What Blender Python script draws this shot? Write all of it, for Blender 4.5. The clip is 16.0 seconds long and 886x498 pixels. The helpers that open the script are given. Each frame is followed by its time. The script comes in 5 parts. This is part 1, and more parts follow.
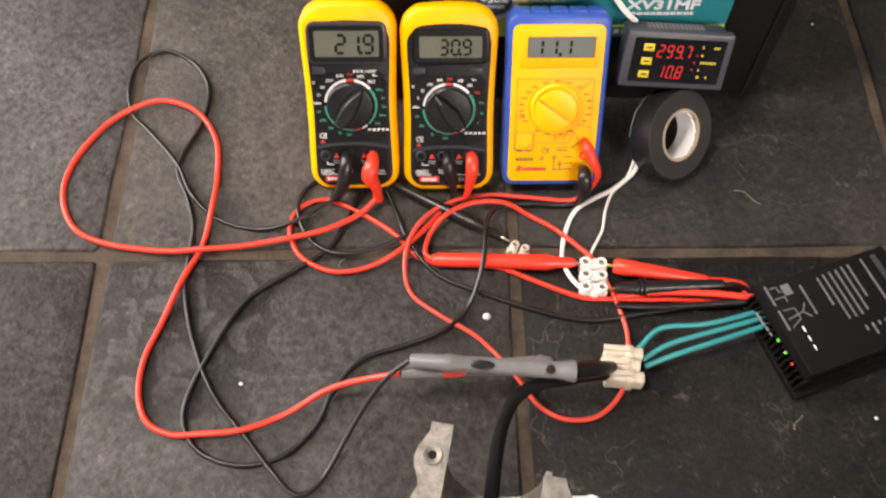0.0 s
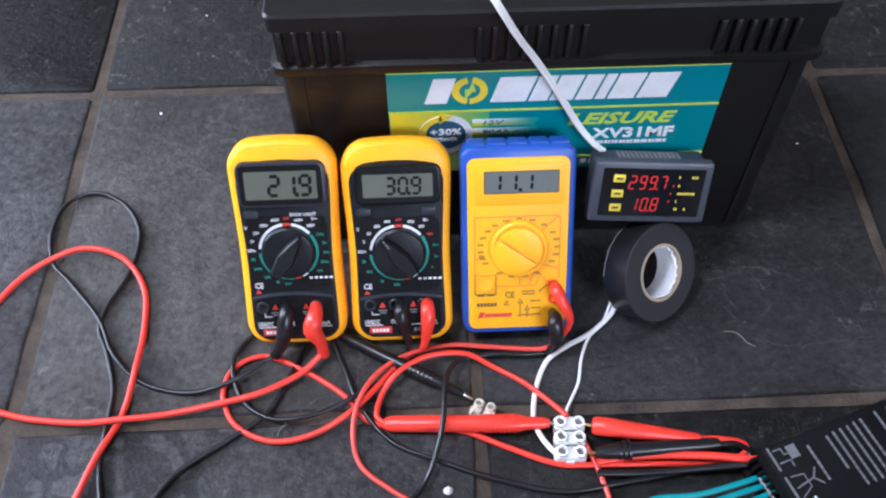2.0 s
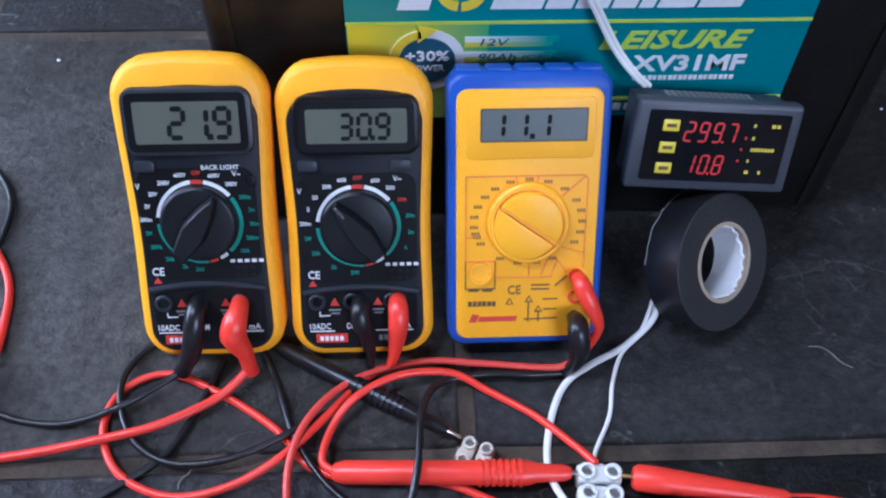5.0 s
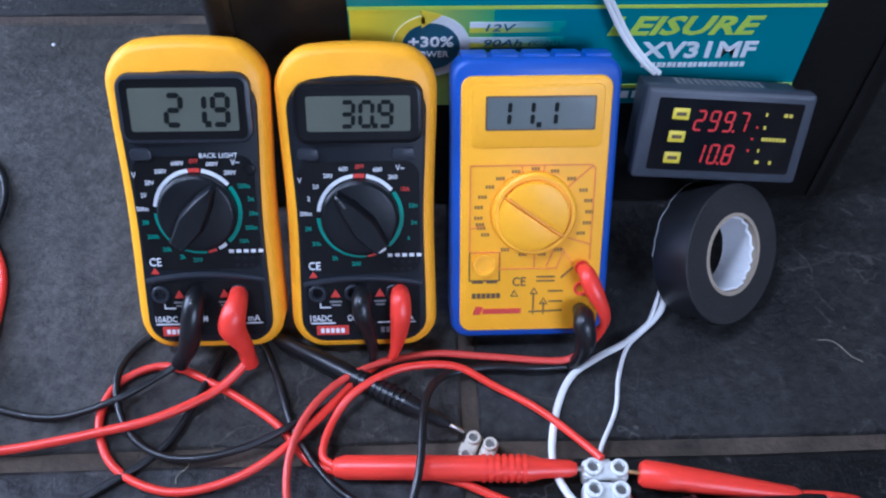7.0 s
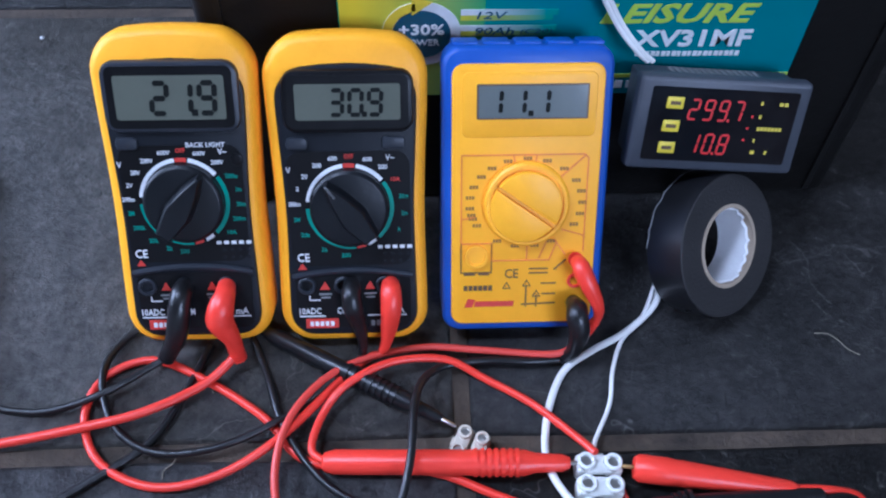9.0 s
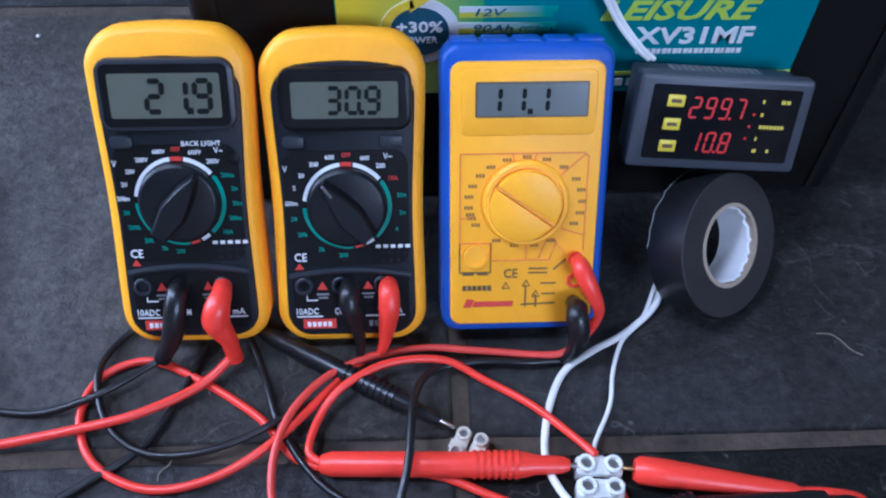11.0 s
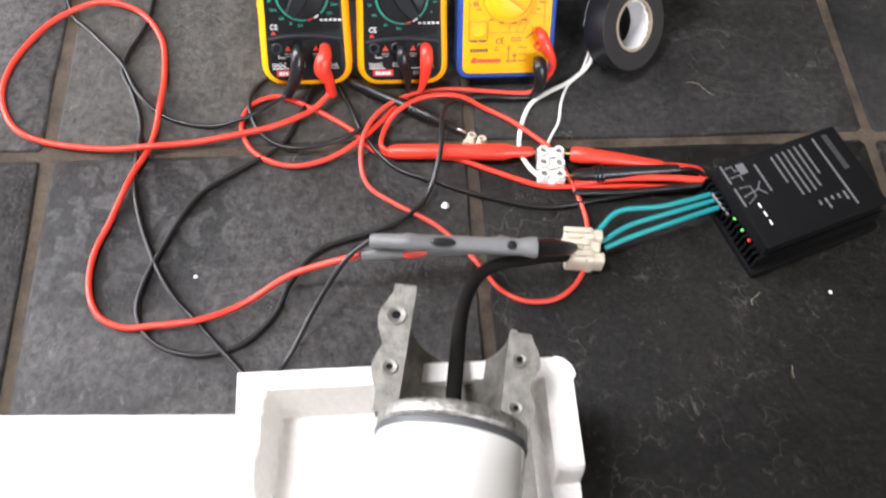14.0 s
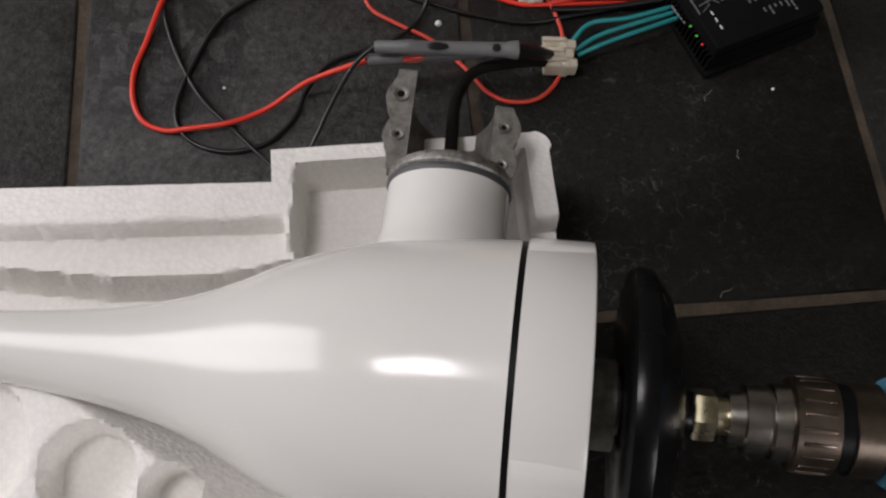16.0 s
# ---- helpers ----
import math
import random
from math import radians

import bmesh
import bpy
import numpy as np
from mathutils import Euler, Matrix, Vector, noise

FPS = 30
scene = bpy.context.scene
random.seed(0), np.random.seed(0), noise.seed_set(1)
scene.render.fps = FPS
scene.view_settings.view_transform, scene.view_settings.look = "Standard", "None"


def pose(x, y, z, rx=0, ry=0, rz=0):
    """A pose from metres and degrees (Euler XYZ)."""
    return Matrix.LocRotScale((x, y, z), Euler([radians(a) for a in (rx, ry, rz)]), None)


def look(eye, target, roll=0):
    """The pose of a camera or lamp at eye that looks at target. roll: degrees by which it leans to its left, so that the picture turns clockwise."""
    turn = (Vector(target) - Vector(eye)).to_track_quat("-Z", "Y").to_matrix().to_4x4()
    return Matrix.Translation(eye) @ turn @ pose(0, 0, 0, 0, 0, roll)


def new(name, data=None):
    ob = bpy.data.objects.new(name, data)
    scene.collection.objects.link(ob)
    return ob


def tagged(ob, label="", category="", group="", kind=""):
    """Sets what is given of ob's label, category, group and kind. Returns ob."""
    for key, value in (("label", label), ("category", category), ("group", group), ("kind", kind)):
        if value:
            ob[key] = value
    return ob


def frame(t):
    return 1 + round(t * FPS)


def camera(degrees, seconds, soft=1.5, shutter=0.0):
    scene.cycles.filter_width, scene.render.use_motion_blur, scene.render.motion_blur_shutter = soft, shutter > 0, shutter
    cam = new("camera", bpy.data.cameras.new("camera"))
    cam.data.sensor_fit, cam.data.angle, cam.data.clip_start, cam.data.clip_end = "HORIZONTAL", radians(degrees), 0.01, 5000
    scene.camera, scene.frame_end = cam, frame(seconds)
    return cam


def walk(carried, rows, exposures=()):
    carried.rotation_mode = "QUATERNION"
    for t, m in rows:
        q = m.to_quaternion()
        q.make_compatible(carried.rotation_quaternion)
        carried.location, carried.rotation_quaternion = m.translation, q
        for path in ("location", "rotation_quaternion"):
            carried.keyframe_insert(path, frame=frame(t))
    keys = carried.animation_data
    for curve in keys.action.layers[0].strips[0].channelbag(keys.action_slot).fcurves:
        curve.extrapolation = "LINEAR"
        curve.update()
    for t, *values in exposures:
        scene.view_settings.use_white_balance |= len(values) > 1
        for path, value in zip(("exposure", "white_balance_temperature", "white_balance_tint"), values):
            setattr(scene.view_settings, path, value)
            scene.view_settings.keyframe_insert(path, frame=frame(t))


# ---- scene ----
cam = camera(53.1, 16.0, 2.2, 0.3)
PATH = [
    (0, (-0.009, -0.01, 0.571), (0.012, 0.952, -1.182), 0.7),
    (0.5, (0.003, 0.009, 0.552), (-0.031, 1.082, -1.135), -2.0),
    (1, (0.01, 0.023, 0.544), (-0.001, 1.164, -1.099), -0.8),
    (1.5, (0.018, 0.041, 0.537), (0.037, 1.201, -1.092), 0.1),
    (2, (0.02, 0.054, 0.524), (0.057, 1.219, -1.101), -0.5),
    (2.5, (0.019, 0.062, 0.517), (0.074, 1.213, -1.117), 0.6),
    (3, (0.02, 0.073, 0.497), (0.075, 1.221, -1.14), 0.9),
    (3.5, (0.024, 0.087, 0.47), (0.074, 1.223, -1.175), 0.9),
    (4, (0.03, 0.105, 0.431), (0.093, 1.275, -1.189), 1.3),
    (4.5, (0.028, 0.119, 0.394), (0.123, 1.358, -1.174), 2.2),
    (5, (0.025, 0.128, 0.371), (0.101, 1.36, -1.203), 1.6),
    (7.5, (0.023, 0.135, 0.365), (0.106, 1.342, -1.227), 2.2),
    (8, (0.025, 0.133, 0.366), (0.113, 1.341, -1.226), 2.5),
    (8.5, (0.025, 0.134, 0.362), (0.119, 1.339, -1.231), 2.6),
    (9, (0.026, 0.134, 0.357), (0.111, 1.349, -1.229), 2.1),
    (11.5, (0.028, 0.137, 0.354), (0.111, 1.35, -1.234), 2.0),
    (12, (0.03, 0.136, 0.357), (0.122, 1.351, -1.23), 2.2),
    (12.5, (0.028, 0.133, 0.362), (0.129, 1.337, -1.232), 2.5),
    (13, (0.017, 0.085, 0.401), (0.122, 1.261, -1.214), 2.2),
    (13.5, (-0.013, 0.027, 0.482), (0.148, 1.008, -1.253), 5.9),
    (14, (-0.016, -0.065, 0.533), (0.118, 0.863, -1.233), 5.4),
    (14.5, (-0.017, -0.115, 0.56), (0.131, 0.761, -1.232), 5.8),
    (15, (-0.024, -0.143, 0.575), (0.133, 0.647, -1.256), 7.3),
    (15.5, (-0.024, -0.161, 0.591), (0.121, 0.597, -1.254), 6.6),
    (16, (-0.03, -0.173, 0.591), (0.111, 0.55, -1.269), 6.4),
]
EXPOSURES = [(0, 0.68, 7900, 22), (0.5, 0.55, 5950, 18), (2, 0.5, 5550, 20), (3.5, 0.5, 5500, 20), (5, 0.05, 5000, 20), (7.5, 0.02, 4800, 20), (12.5, 0.0, 4700, 20), (13.5, 0.35, 5150, 16), (14, 0.9, 6600, 16), (14.5, 0.27, 6700, 16), (15, -0.35, 6700, 16), (16, -1.0, 6900, 18)]
walk(cam, [(t, look(eye, target, roll)) for t, eye, target, roll in PATH], EXPOSURES)

# ---- daylight: sky, a glazed door, a roof light and a window behind the camera ----
world = bpy.data.worlds.new("sky")
scene.world = world
world.use_nodes = True
wt = world.node_tree
sky = wt.nodes.new("ShaderNodeTexSky")
sky.sky_type, sky.sun_disc = "NISHITA", False
sky.sun_elevation, sky.sun_rotation = radians(45), radians(-30)
wt.links.new(sky.outputs[0], wt.nodes["Background"].inputs[0])
wt.nodes["Background"].inputs[1].default_value = 0.1


def area_light(name, m, sx, sy, watts, colour):
    data = bpy.data.lights.new(name, "AREA")
    data.shape, data.size, data.size_y, data.energy, data.color = "RECTANGLE", sx, sy, watts, colour
    ob = new(name, data)
    ob.matrix_world = m
    return ob


area_light("glazed_door_daylight", look((-2.32, 0.95, 1.25), (0, 0.95, 1.25)), 1.7, 1.9, 120, (0.93, 0.97, 1.0))
area_light("roof_light_daylight", look((-1.1, 0.2, 2.45), (-1.1, 0.2, 0)), 0.8, 0.5, 65, (0.93, 0.97, 1.0))
area_light("window_daylight", look((1.25, -2.08, 1.35), (1.25, 0, 1.35)), 1.3, 1.1, 70, (0.93, 0.97, 1.0))


# ---- materials ----
def nodes_of(m):
    return m.node_tree.nodes, m.node_tree.links


def ramp_node(n, l, source, stops):
    r = n.new("ShaderNodeValToRGB")
    while len(r.color_ramp.elements) < len(stops):
        r.color_ramp.elements.new(0.5)
    for e, (p, c) in zip(r.color_ramp.elements, stops):
        e.position = p
        e.color = (*c, 1) if len(c) == 3 else c
    l.new(source, r.inputs[0])
    return r


def noise_node(n, l, coord, scale, detail=4, rough=0.6, distortion=0.0):
    t = n.new("ShaderNodeTexNoise")
    t.inputs["Scale"].default_value, t.inputs["Detail"].default_value = scale, detail
    t.inputs["Roughness"].default_value, t.inputs["Distortion"].default_value = rough, distortion
    l.new(coord, t.inputs["Vector"])
    return t


def grey(v):
    return (v, v, v)


def material(name, colour, rough=0.5, metal=0.0, vary=0.12, scale=60.0, bump=0.1, bump_scale=400.0, coat=0.0, emit=0.0, spec=0.5):
    """A painted, moulded or metal surface: two scales of tone, fine relief, uneven gloss."""
    m = bpy.data.materials.new(name)
    m.use_nodes = True
    n, l = nodes_of(m)
    b = n["Principled BSDF"]
    b.inputs["Metallic"].default_value = metal
    b.inputs["Specular IOR Level"].default_value = spec
    b.inputs["Coat Weight"].default_value = coat
    co = n.new("ShaderNodeTexCoord").outputs["Object"]
    big, small = noise_node(n, l, co, scale, 3), noise_node(n, l, co, scale * 9, 2)
    mix = n.new("ShaderNodeMath")
    mix.operation = "MULTIPLY_ADD"
    mix.inputs[1].default_value = 0.35
    l.new(small.outputs[0], mix.inputs[0])
    l.new(big.outputs[0], mix.inputs[2])
    r = ramp_node(n, l, mix.outputs[0], [(0.35, [c * (1 - vary) for c in colour]), (0.95, [min(1, c * (1 + vary)) for c in colour])])
    l.new(r.outputs[0], b.inputs["Base Color"])
    rr = n.new("ShaderNodeMapRange")
    rr.inputs["To Min"].default_value, rr.inputs["To Max"].default_value = max(0.03, rough - 0.08), min(1, rough + 0.1)
    l.new(big.outputs[0], rr.inputs[0])
    l.new(rr.outputs[0], b.inputs["Roughness"])
    if bump:
        f = noise_node(n, l, co, bump_scale, 3)
        k = n.new("ShaderNodeBump")
        k.inputs["Strength"].default_value, k.inputs["Distance"].default_value = bump, 0.001
        l.new(f.outputs[0], k.inputs["Height"])
        l.new(k.outputs[0], b.inputs["Normal"])
    if emit:
        b.inputs["Emission Color"].default_value = (*colour, 1)
        b.inputs["Emission Strength"].default_value = emit
    return m


def slate(name, dark, light, fleck, stain=0.0, spec=0.28):
    """Riven slate: layered relief, cloudy tone, pale flecks and rubbed scratches."""
    m = bpy.data.materials.new(name)
    m.use_nodes = True
    n, l = nodes_of(m)
    b = n["Principled BSDF"]
    co = n.new("ShaderNodeNewGeometry").outputs["Position"]
    info = n.new("ShaderNodeObjectInfo").outputs["Random"]
    shift = n.new("ShaderNodeVectorMath")
    shift.operation = "MULTIPLY_ADD"
    comb = n.new("ShaderNodeCombineXYZ")
    for k in range(3):
        l.new(info, comb.inputs[k])
    shift.inputs[1].default_value = (7, 9, 5)
    l.new(comb.outputs[0], shift.inputs[0])
    l.new(co, shift.inputs[2])
    p = shift.outputs[0]
    cloud = noise_node(n, l, p, 9, 9, 0.72, 0.4)
    base = ramp_node(n, l, cloud.outputs[0], [(0.3, dark), (0.52, [(a + c) / 2 for a, c in zip(dark, light)]), (0.75, light)])
    grain = noise_node(n, l, p, 160, 6, 0.75)
    g = ramp_node(n, l, grain.outputs[0], [(0.36, grey(0.35)), (0.64, grey(1.7))])
    mul = n.new("ShaderNodeMixRGB")
    mul.blend_type = "MULTIPLY"
    mul.inputs[0].default_value = 0.85
    l.new(base.outputs[0], mul.inputs[1])
    l.new(g.outputs[0], mul.inputs[2])
    # pale flecks and scuffs
    fl = noise_node(n, l, p, 95, 6, 0.85, 0.8)
    flr = ramp_node(n, l, fl.outputs[0], [(0.575, grey(0)), (0.68, grey(1))])
    patch = noise_node(n, l, p, 6, 3)
    pr = ramp_node(n, l, patch.outputs[0], [(0.40, grey(0.06)), (0.62, grey(0.8))])
    fm = n.new("ShaderNodeMath")
    fm.operation = "MULTIPLY"
    l.new(flr.outputs[0], fm.inputs[0])
    l.new(pr.outputs[0], fm.inputs[1])
    mx = n.new("ShaderNodeMixRGB")
    mx.inputs[2].default_value = (*fleck, 1)
    l.new(fm.outputs[0], mx.inputs[0])
    l.new(mul.outputs[0], mx.inputs[1])
    # thin wandering scratches
    wv = n.new("ShaderNodeTexVoronoi")
    wv.feature = "DISTANCE_TO_EDGE"
    wv.inputs["Scale"].default_value = 17
    dst = noise_node(n, l, p, 14, 4)
    add = n.new("ShaderNodeMixRGB")
    add.blend_type = "ADD"
    add.inputs[0].default_value = 0.14
    l.new(p, add.inputs[1])
    l.new(dst.outputs["Color"], add.inputs[2])
    l.new(add.outputs[0], wv.inputs["Vector"])
    sr = ramp_node(n, l, wv.outputs["Distance"], [(0.0, grey(0.55)), (0.012, grey(0))])
    pat2 = ramp_node(n, l, noise_node(n, l, p, 11, 2).outputs[0], [(0.50, grey(0)), (0.60, grey(1))])
    sm = n.new("ShaderNodeMath")
    sm.operation = "MULTIPLY"
    l.new(sr.outputs[0], sm.inputs[0])
    l.new(pat2.outputs[0], sm.inputs[1])
    mx2 = n.new("ShaderNodeMixRGB")
    mx2.inputs[2].default_value = (*[c * 0.8 for c in fleck], 1)
    l.new(sm.outputs[0], mx2.inputs[0])
    l.new(mx.outputs[0], mx2.inputs[1])
    last = mx2.outputs[0]
    rough = n.new("ShaderNodeMapRange")
    rough.inputs["To Min"].default_value, rough.inputs["To Max"].default_value = 0.30, 0.66
    l.new(noise_node(n, l, p, 22, 6, 0.7).outputs[0], rough.inputs[0])
    rout = rough.outputs[0]
    if stain:
        st = noise_node(n, l, co, 42, 2, 0.4, 1.0)
        away = n.new("ShaderNodeVectorMath")
        away.operation = "DISTANCE"
        away.inputs[1].default_value = (-0.185, 0.248, 0.0)
        l.new(co, away.inputs[0])
        spread = n.new("ShaderNodeMapRange")
        spread.inputs["From Min"].default_value, spread.inputs["From Max"].default_value = 0.055, 0.095
        spread.inputs["To Min"].default_value, spread.inputs["To Max"].default_value = 1.0, 0.0
        l.new(away.outputs["Value"], spread.inputs[0])
        s2 = ramp_node(n, l, st.outputs[0], [(0.47, grey(1)), (0.50, grey(1 - stain))])
        mm = n.new("ShaderNodeMixRGB")
        mm.blend_type = "MULTIPLY"
        l.new(spread.outputs[0], mm.inputs[0])
        l.new(last, mm.inputs[1])
        l.new(s2.outputs[0], mm.inputs[2])
        last = mm.outputs[0]
    tone = n.new("ShaderNodeMapRange")
    tone.inputs["To Min"].default_value, tone.inputs["To Max"].default_value = 0.8, 1.2
    l.new(info, tone.inputs[0])
    hs = n.new("ShaderNodeHueSaturation")
    l.new(tone.outputs[0], hs.inputs["Value"])
    l.new(last, hs.inputs["Color"])
    l.new(hs.outputs[0], b.inputs["Base Color"])
    l.new(rout, b.inputs["Roughness"])
    b.inputs["Specular IOR Level"].default_value = spec
    rel = noise_node(n, l, p, 22, 12, 0.74, 0.15)
    rel2 = noise_node(n, l, p, 210, 5, 0.7)
    ms = n.new("ShaderNodeMath")
    ms.operation = "MULTIPLY_ADD"
    ms.inputs[1].default_value = 0.22
    l.new(rel2.outputs[0], ms.inputs[0])
    l.new(rel.outputs[0], ms.inputs[2])
    k = n.new("ShaderNodeBump")
    k.inputs["Strength"].default_value, k.inputs["Distance"].default_value = 0.9, 0.0050
    l.new(ms.outputs[0], k.inputs["Height"])
    l.new(k.outputs[0], b.inputs["Normal"])
    return m


def foam_material():
    """Moulded polystyrene: packed beads with shallow joints."""
    m = bpy.data.materials.new("polystyrene")
    m.use_nodes = True
    n, l = nodes_of(m)
    b = n["Principled BSDF"]
    co = n.new("ShaderNodeTexCoord").outputs["Object"]
    v = n.new("ShaderNodeTexVoronoi")
    v.inputs["Scale"].default_value = 270
    l.new(co, v.inputs["Vector"])
    r = ramp_node(n, l, v.outputs["Distance"], [(0.2, (0.88, 0.855, 0.825)), (0.8, (0.83, 0.805, 0.775))])
    l.new(r.outputs[0], b.inputs["Base Color"])
    b.inputs["Roughness"].default_value = 0.75
    k = n.new("ShaderNodeBump")
    k.invert = True
    k.inputs["Strength"].default_value, k.inputs["Distance"].default_value = 0.32, 0.0016
    l.new(v.outputs["Distance"], k.inputs["Height"])
    l.new(k.outputs[0], b.inputs["Normal"])
    return m


def label_gradient(name, left, right, x0, x1):
    """Printed sheet that runs from one ink to another."""
    m = material(name, right, 0.32, vary=0.05, bump=0.03, coat=0.2)
    n, l = nodes_of(m)
    sep = n.new("ShaderNodeSeparateXYZ")
    l.new(n.new("ShaderNodeTexCoord").outputs["Object"], sep.inputs[0])
    mr = n.new("ShaderNodeMapRange")
    mr.inputs["From Min"].default_value, mr.inputs["From Max"].default_value = x0, x1
    l.new(sep.outputs[0], mr.inputs[0])
    r = ramp_node(n, l, mr.outputs[0], [(0, left), (1, right)])
    l.new(r.outputs[0], n["Principled BSDF"].inputs["Base Color"])
    return m


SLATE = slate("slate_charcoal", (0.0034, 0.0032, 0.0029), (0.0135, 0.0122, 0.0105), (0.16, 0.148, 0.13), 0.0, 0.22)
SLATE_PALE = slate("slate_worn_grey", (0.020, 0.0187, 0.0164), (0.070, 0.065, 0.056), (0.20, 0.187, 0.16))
# real damp stain, but the pale base has skylight sheen painted in
SLATE_DAMP_SHEEN = slate("slate_damp_stained_sheen", (0.025, 0.0242, 0.0238), (0.069, 0.067, 0.065), (0.17, 0.162, 0.15), 0.66)
GROUT = material("grout_brown", (0.052, 0.038, 0.0255), 0.9, vary=0.8, scale=28, bump=0.8, bump_scale=350)
PLASTER = material("plaster_dull_beige", (0.20, 0.185, 0.16), 0.85, vary=0.06, scale=4, bump=0.2, bump_scale=90)
WOODPAINT = material("white_window_paint", (0.75, 0.75, 0.73), 0.4)
YELLOW = material("holster_yellow_rubber", (0.94, 0.405, 0.003), 0.45, vary=0.06, bump=0.08, spec=0.3)
YELLOW2 = material("case_yellow_plastic", (0.95, 0.435, 0.004), 0.42, vary=0.05, bump=0.08, spec=0.35)
YELLOW_PALE = material("button_yellow", (0.75, 0.60, 0.03), 0.4)
BLUE = material("holster_blue_plastic", (0.018, 0.075, 0.36), 0.4, vary=0.08)
CHARCOAL = material("meter_charcoal_plastic", (0.009, 0.0105, 0.0135), 0.45, vary=0.15, bump=0.15, spec=0.2)
BUTTON = material("button_grey_plastic", (0.021, 0.024, 0.030), 0.38, vary=0.1, spec=0.35)
BLACKPL = material("black_plastic", (0.0045, 0.0045, 0.005), 0.36, vary=0.2, spec=0.2)
KNOB = material("knob_black_plastic", (0.007, 0.008, 0.0095), 0.34, vary=0.15, spec=0.28)
CASE = material("battery_case_black", (0.0085, 0.0078, 0.007), 0.38, vary=0.25, scale=25, bump=0.25, bump_scale=180, spec=0.35)
LCD = material("lcd_glass_grey_green", (0.100, 0.108, 0.082), 0.16, vary=0.05, bump=0)
LCD_BLUE = material("lcd_glass_grey_blue", (0.13, 0.145, 0.135), 0.1, vary=0.05, bump=0)
INK = material("lcd_segment_dark", (0.009, 0.010, 0.009), 0.5, spec=0.08)
WHITEINK = material("white_print", (0.72, 0.73, 0.73), 0.5)
GREYINK = material("pale_grey_print", (0.20, 0.20, 0.20), 0.5)
GREENINK = material("teal_print", (0.010, 0.24, 0.17), 0.5)
REDINK = material("red_print", (0.52, 0.035, 0.02), 0.5)
ORANGEINK = material("orange_print", (0.72, 0.20, 0.02), 0.5)
DARKINK = material("brown_print", (0.10, 0.055, 0.02), 0.5)
RED = material("red_pvc", (0.74, 0.042, 0.022), 0.36, vary=0.08)
RED_DULL = material("red_pvc_dull", (0.60, 0.055, 0.035), 0.42, vary=0.1)
BLACKPVC = material("black_pvc", (0.0085, 0.0085, 0.009), 0.32, vary=0.2, spec=0.45)
SHEATH = material("black_fabric_sheath", (0.006, 0.0055, 0.005), 0.8, vary=0.3, bump=0.5, bump_scale=900, spec=0.15)
WHITEPVC = material("white_pvc", (0.72, 0.71, 0.68), 0.4)
NYLON = material("white_nylon", (0.66, 0.66, 0.62), 0.32, vary=0.06, coat=0.1)
NYLON_WARM = material("ivory_nylon", (0.56, 0.50, 0.40), 0.38, vary=0.08)
STEEL = material("screw_steel", (0.55, 0.54, 0.52), 0.3, 1.0)
BRASS = material("brass_tip", (0.62, 0.42, 0.18), 0.3, 1.0)
GREYPL = material("grey_probe_plastic", (0.135, 0.137, 0.138), 0.45, vary=0.15)
TEAL = material("teal_pvc", (0.004, 0.215, 0.225), 0.38)
BEZEL = material("panel_slate_plastic", (0.045, 0.050, 0.062), 0.45, vary=0.12)
SCREEN = material("black_gloss_screen", (0.006, 0.005, 0.006), 0.12, bump=0)
LED_RED = material("red_led_segment", (0.50, 0.007, 0.006), 0.4, bump=0, emit=0.14)
LED_GREEN = material("green_led", (0.10, 0.6, 0.08), 0.4, bump=0, emit=0.15)
LED_RED2 = material("red_led", (0.8, 0.03, 0.02), 0.4, bump=0, emit=0.15)
YELLOWPRINT = material("yellow_print", (0.62, 0.50, 0.03), 0.5)
TAPE = material("tape_black_vinyl", (0.011, 0.011, 0.012), 0.3, vary=0.2, bump=0.1)
TAPE_SIDE = material("tape_edge_black", (0.018, 0.017, 0.017), 0.6, vary=0.25, bump=0.4, bump_scale=700)
CARD = material("cardboard_core", (0.36, 0.29, 0.21), 0.85, vary=0.12, bump=0.5)
PAPER = material("white_torn_paper", (0.78, 0.78, 0.78), 0.85, vary=0.06, bump=0.6, bump_scale=250)
HUBBLACK = material("hub_black_paint", (0.0035, 0.0035, 0.004), 0.24, vary=0.2, spec=0.25)
CLAMPMETAL = material("worn_clamp_metal", (0.34, 0.33, 0.31), 0.42, 0.9, vary=0.75, scale=230, bump=0.6, bump_scale=600)
ENAMEL = material("white_enamel", (0.70, 0.69, 0.66), 0.15, vary=0.0, scale=5, bump=0)
CASTING = material("cast_aluminium", (0.23, 0.22, 0.20), 0.5, 0.85, vary=0.5, scale=160, bump=0.4, bump_scale=900)
GREYRING = material("grey_rubber_ring", (0.060, 0.062, 0.066), 0.5, vary=0.15)
CHROME = material("worn_chuck_steel", (0.42, 0.39, 0.36), 0.24, 1.0, vary=0.25, scale=40)
CHUCK = material("bronzed_chuck_steel", (0.20, 0.16, 0.13), 0.33, 1.0, vary=0.3, scale=40)
ZINC = material("yellow_zinc_bolt", (0.66, 0.60, 0.42), 0.28, 1.0, vary=0.25)
DRILLBLUE = material("drill_blue_plastic", (0.06, 0.22, 0.32), 0.45)
BOXBLACK = material("anodised_black_box", (0.0038, 0.0038, 0.0042), 0.6, vary=0.2, bump=0.3, bump_scale=900, spec=0.12)
BOXINK = material("box_grey_print", (0.115, 0.115, 0.118), 0.6, vary=0.3, scale=500)
BOXINK_FAINT = material("box_faint_print", (0.030, 0.030, 0.032), 0.6, vary=0.3, scale=500)
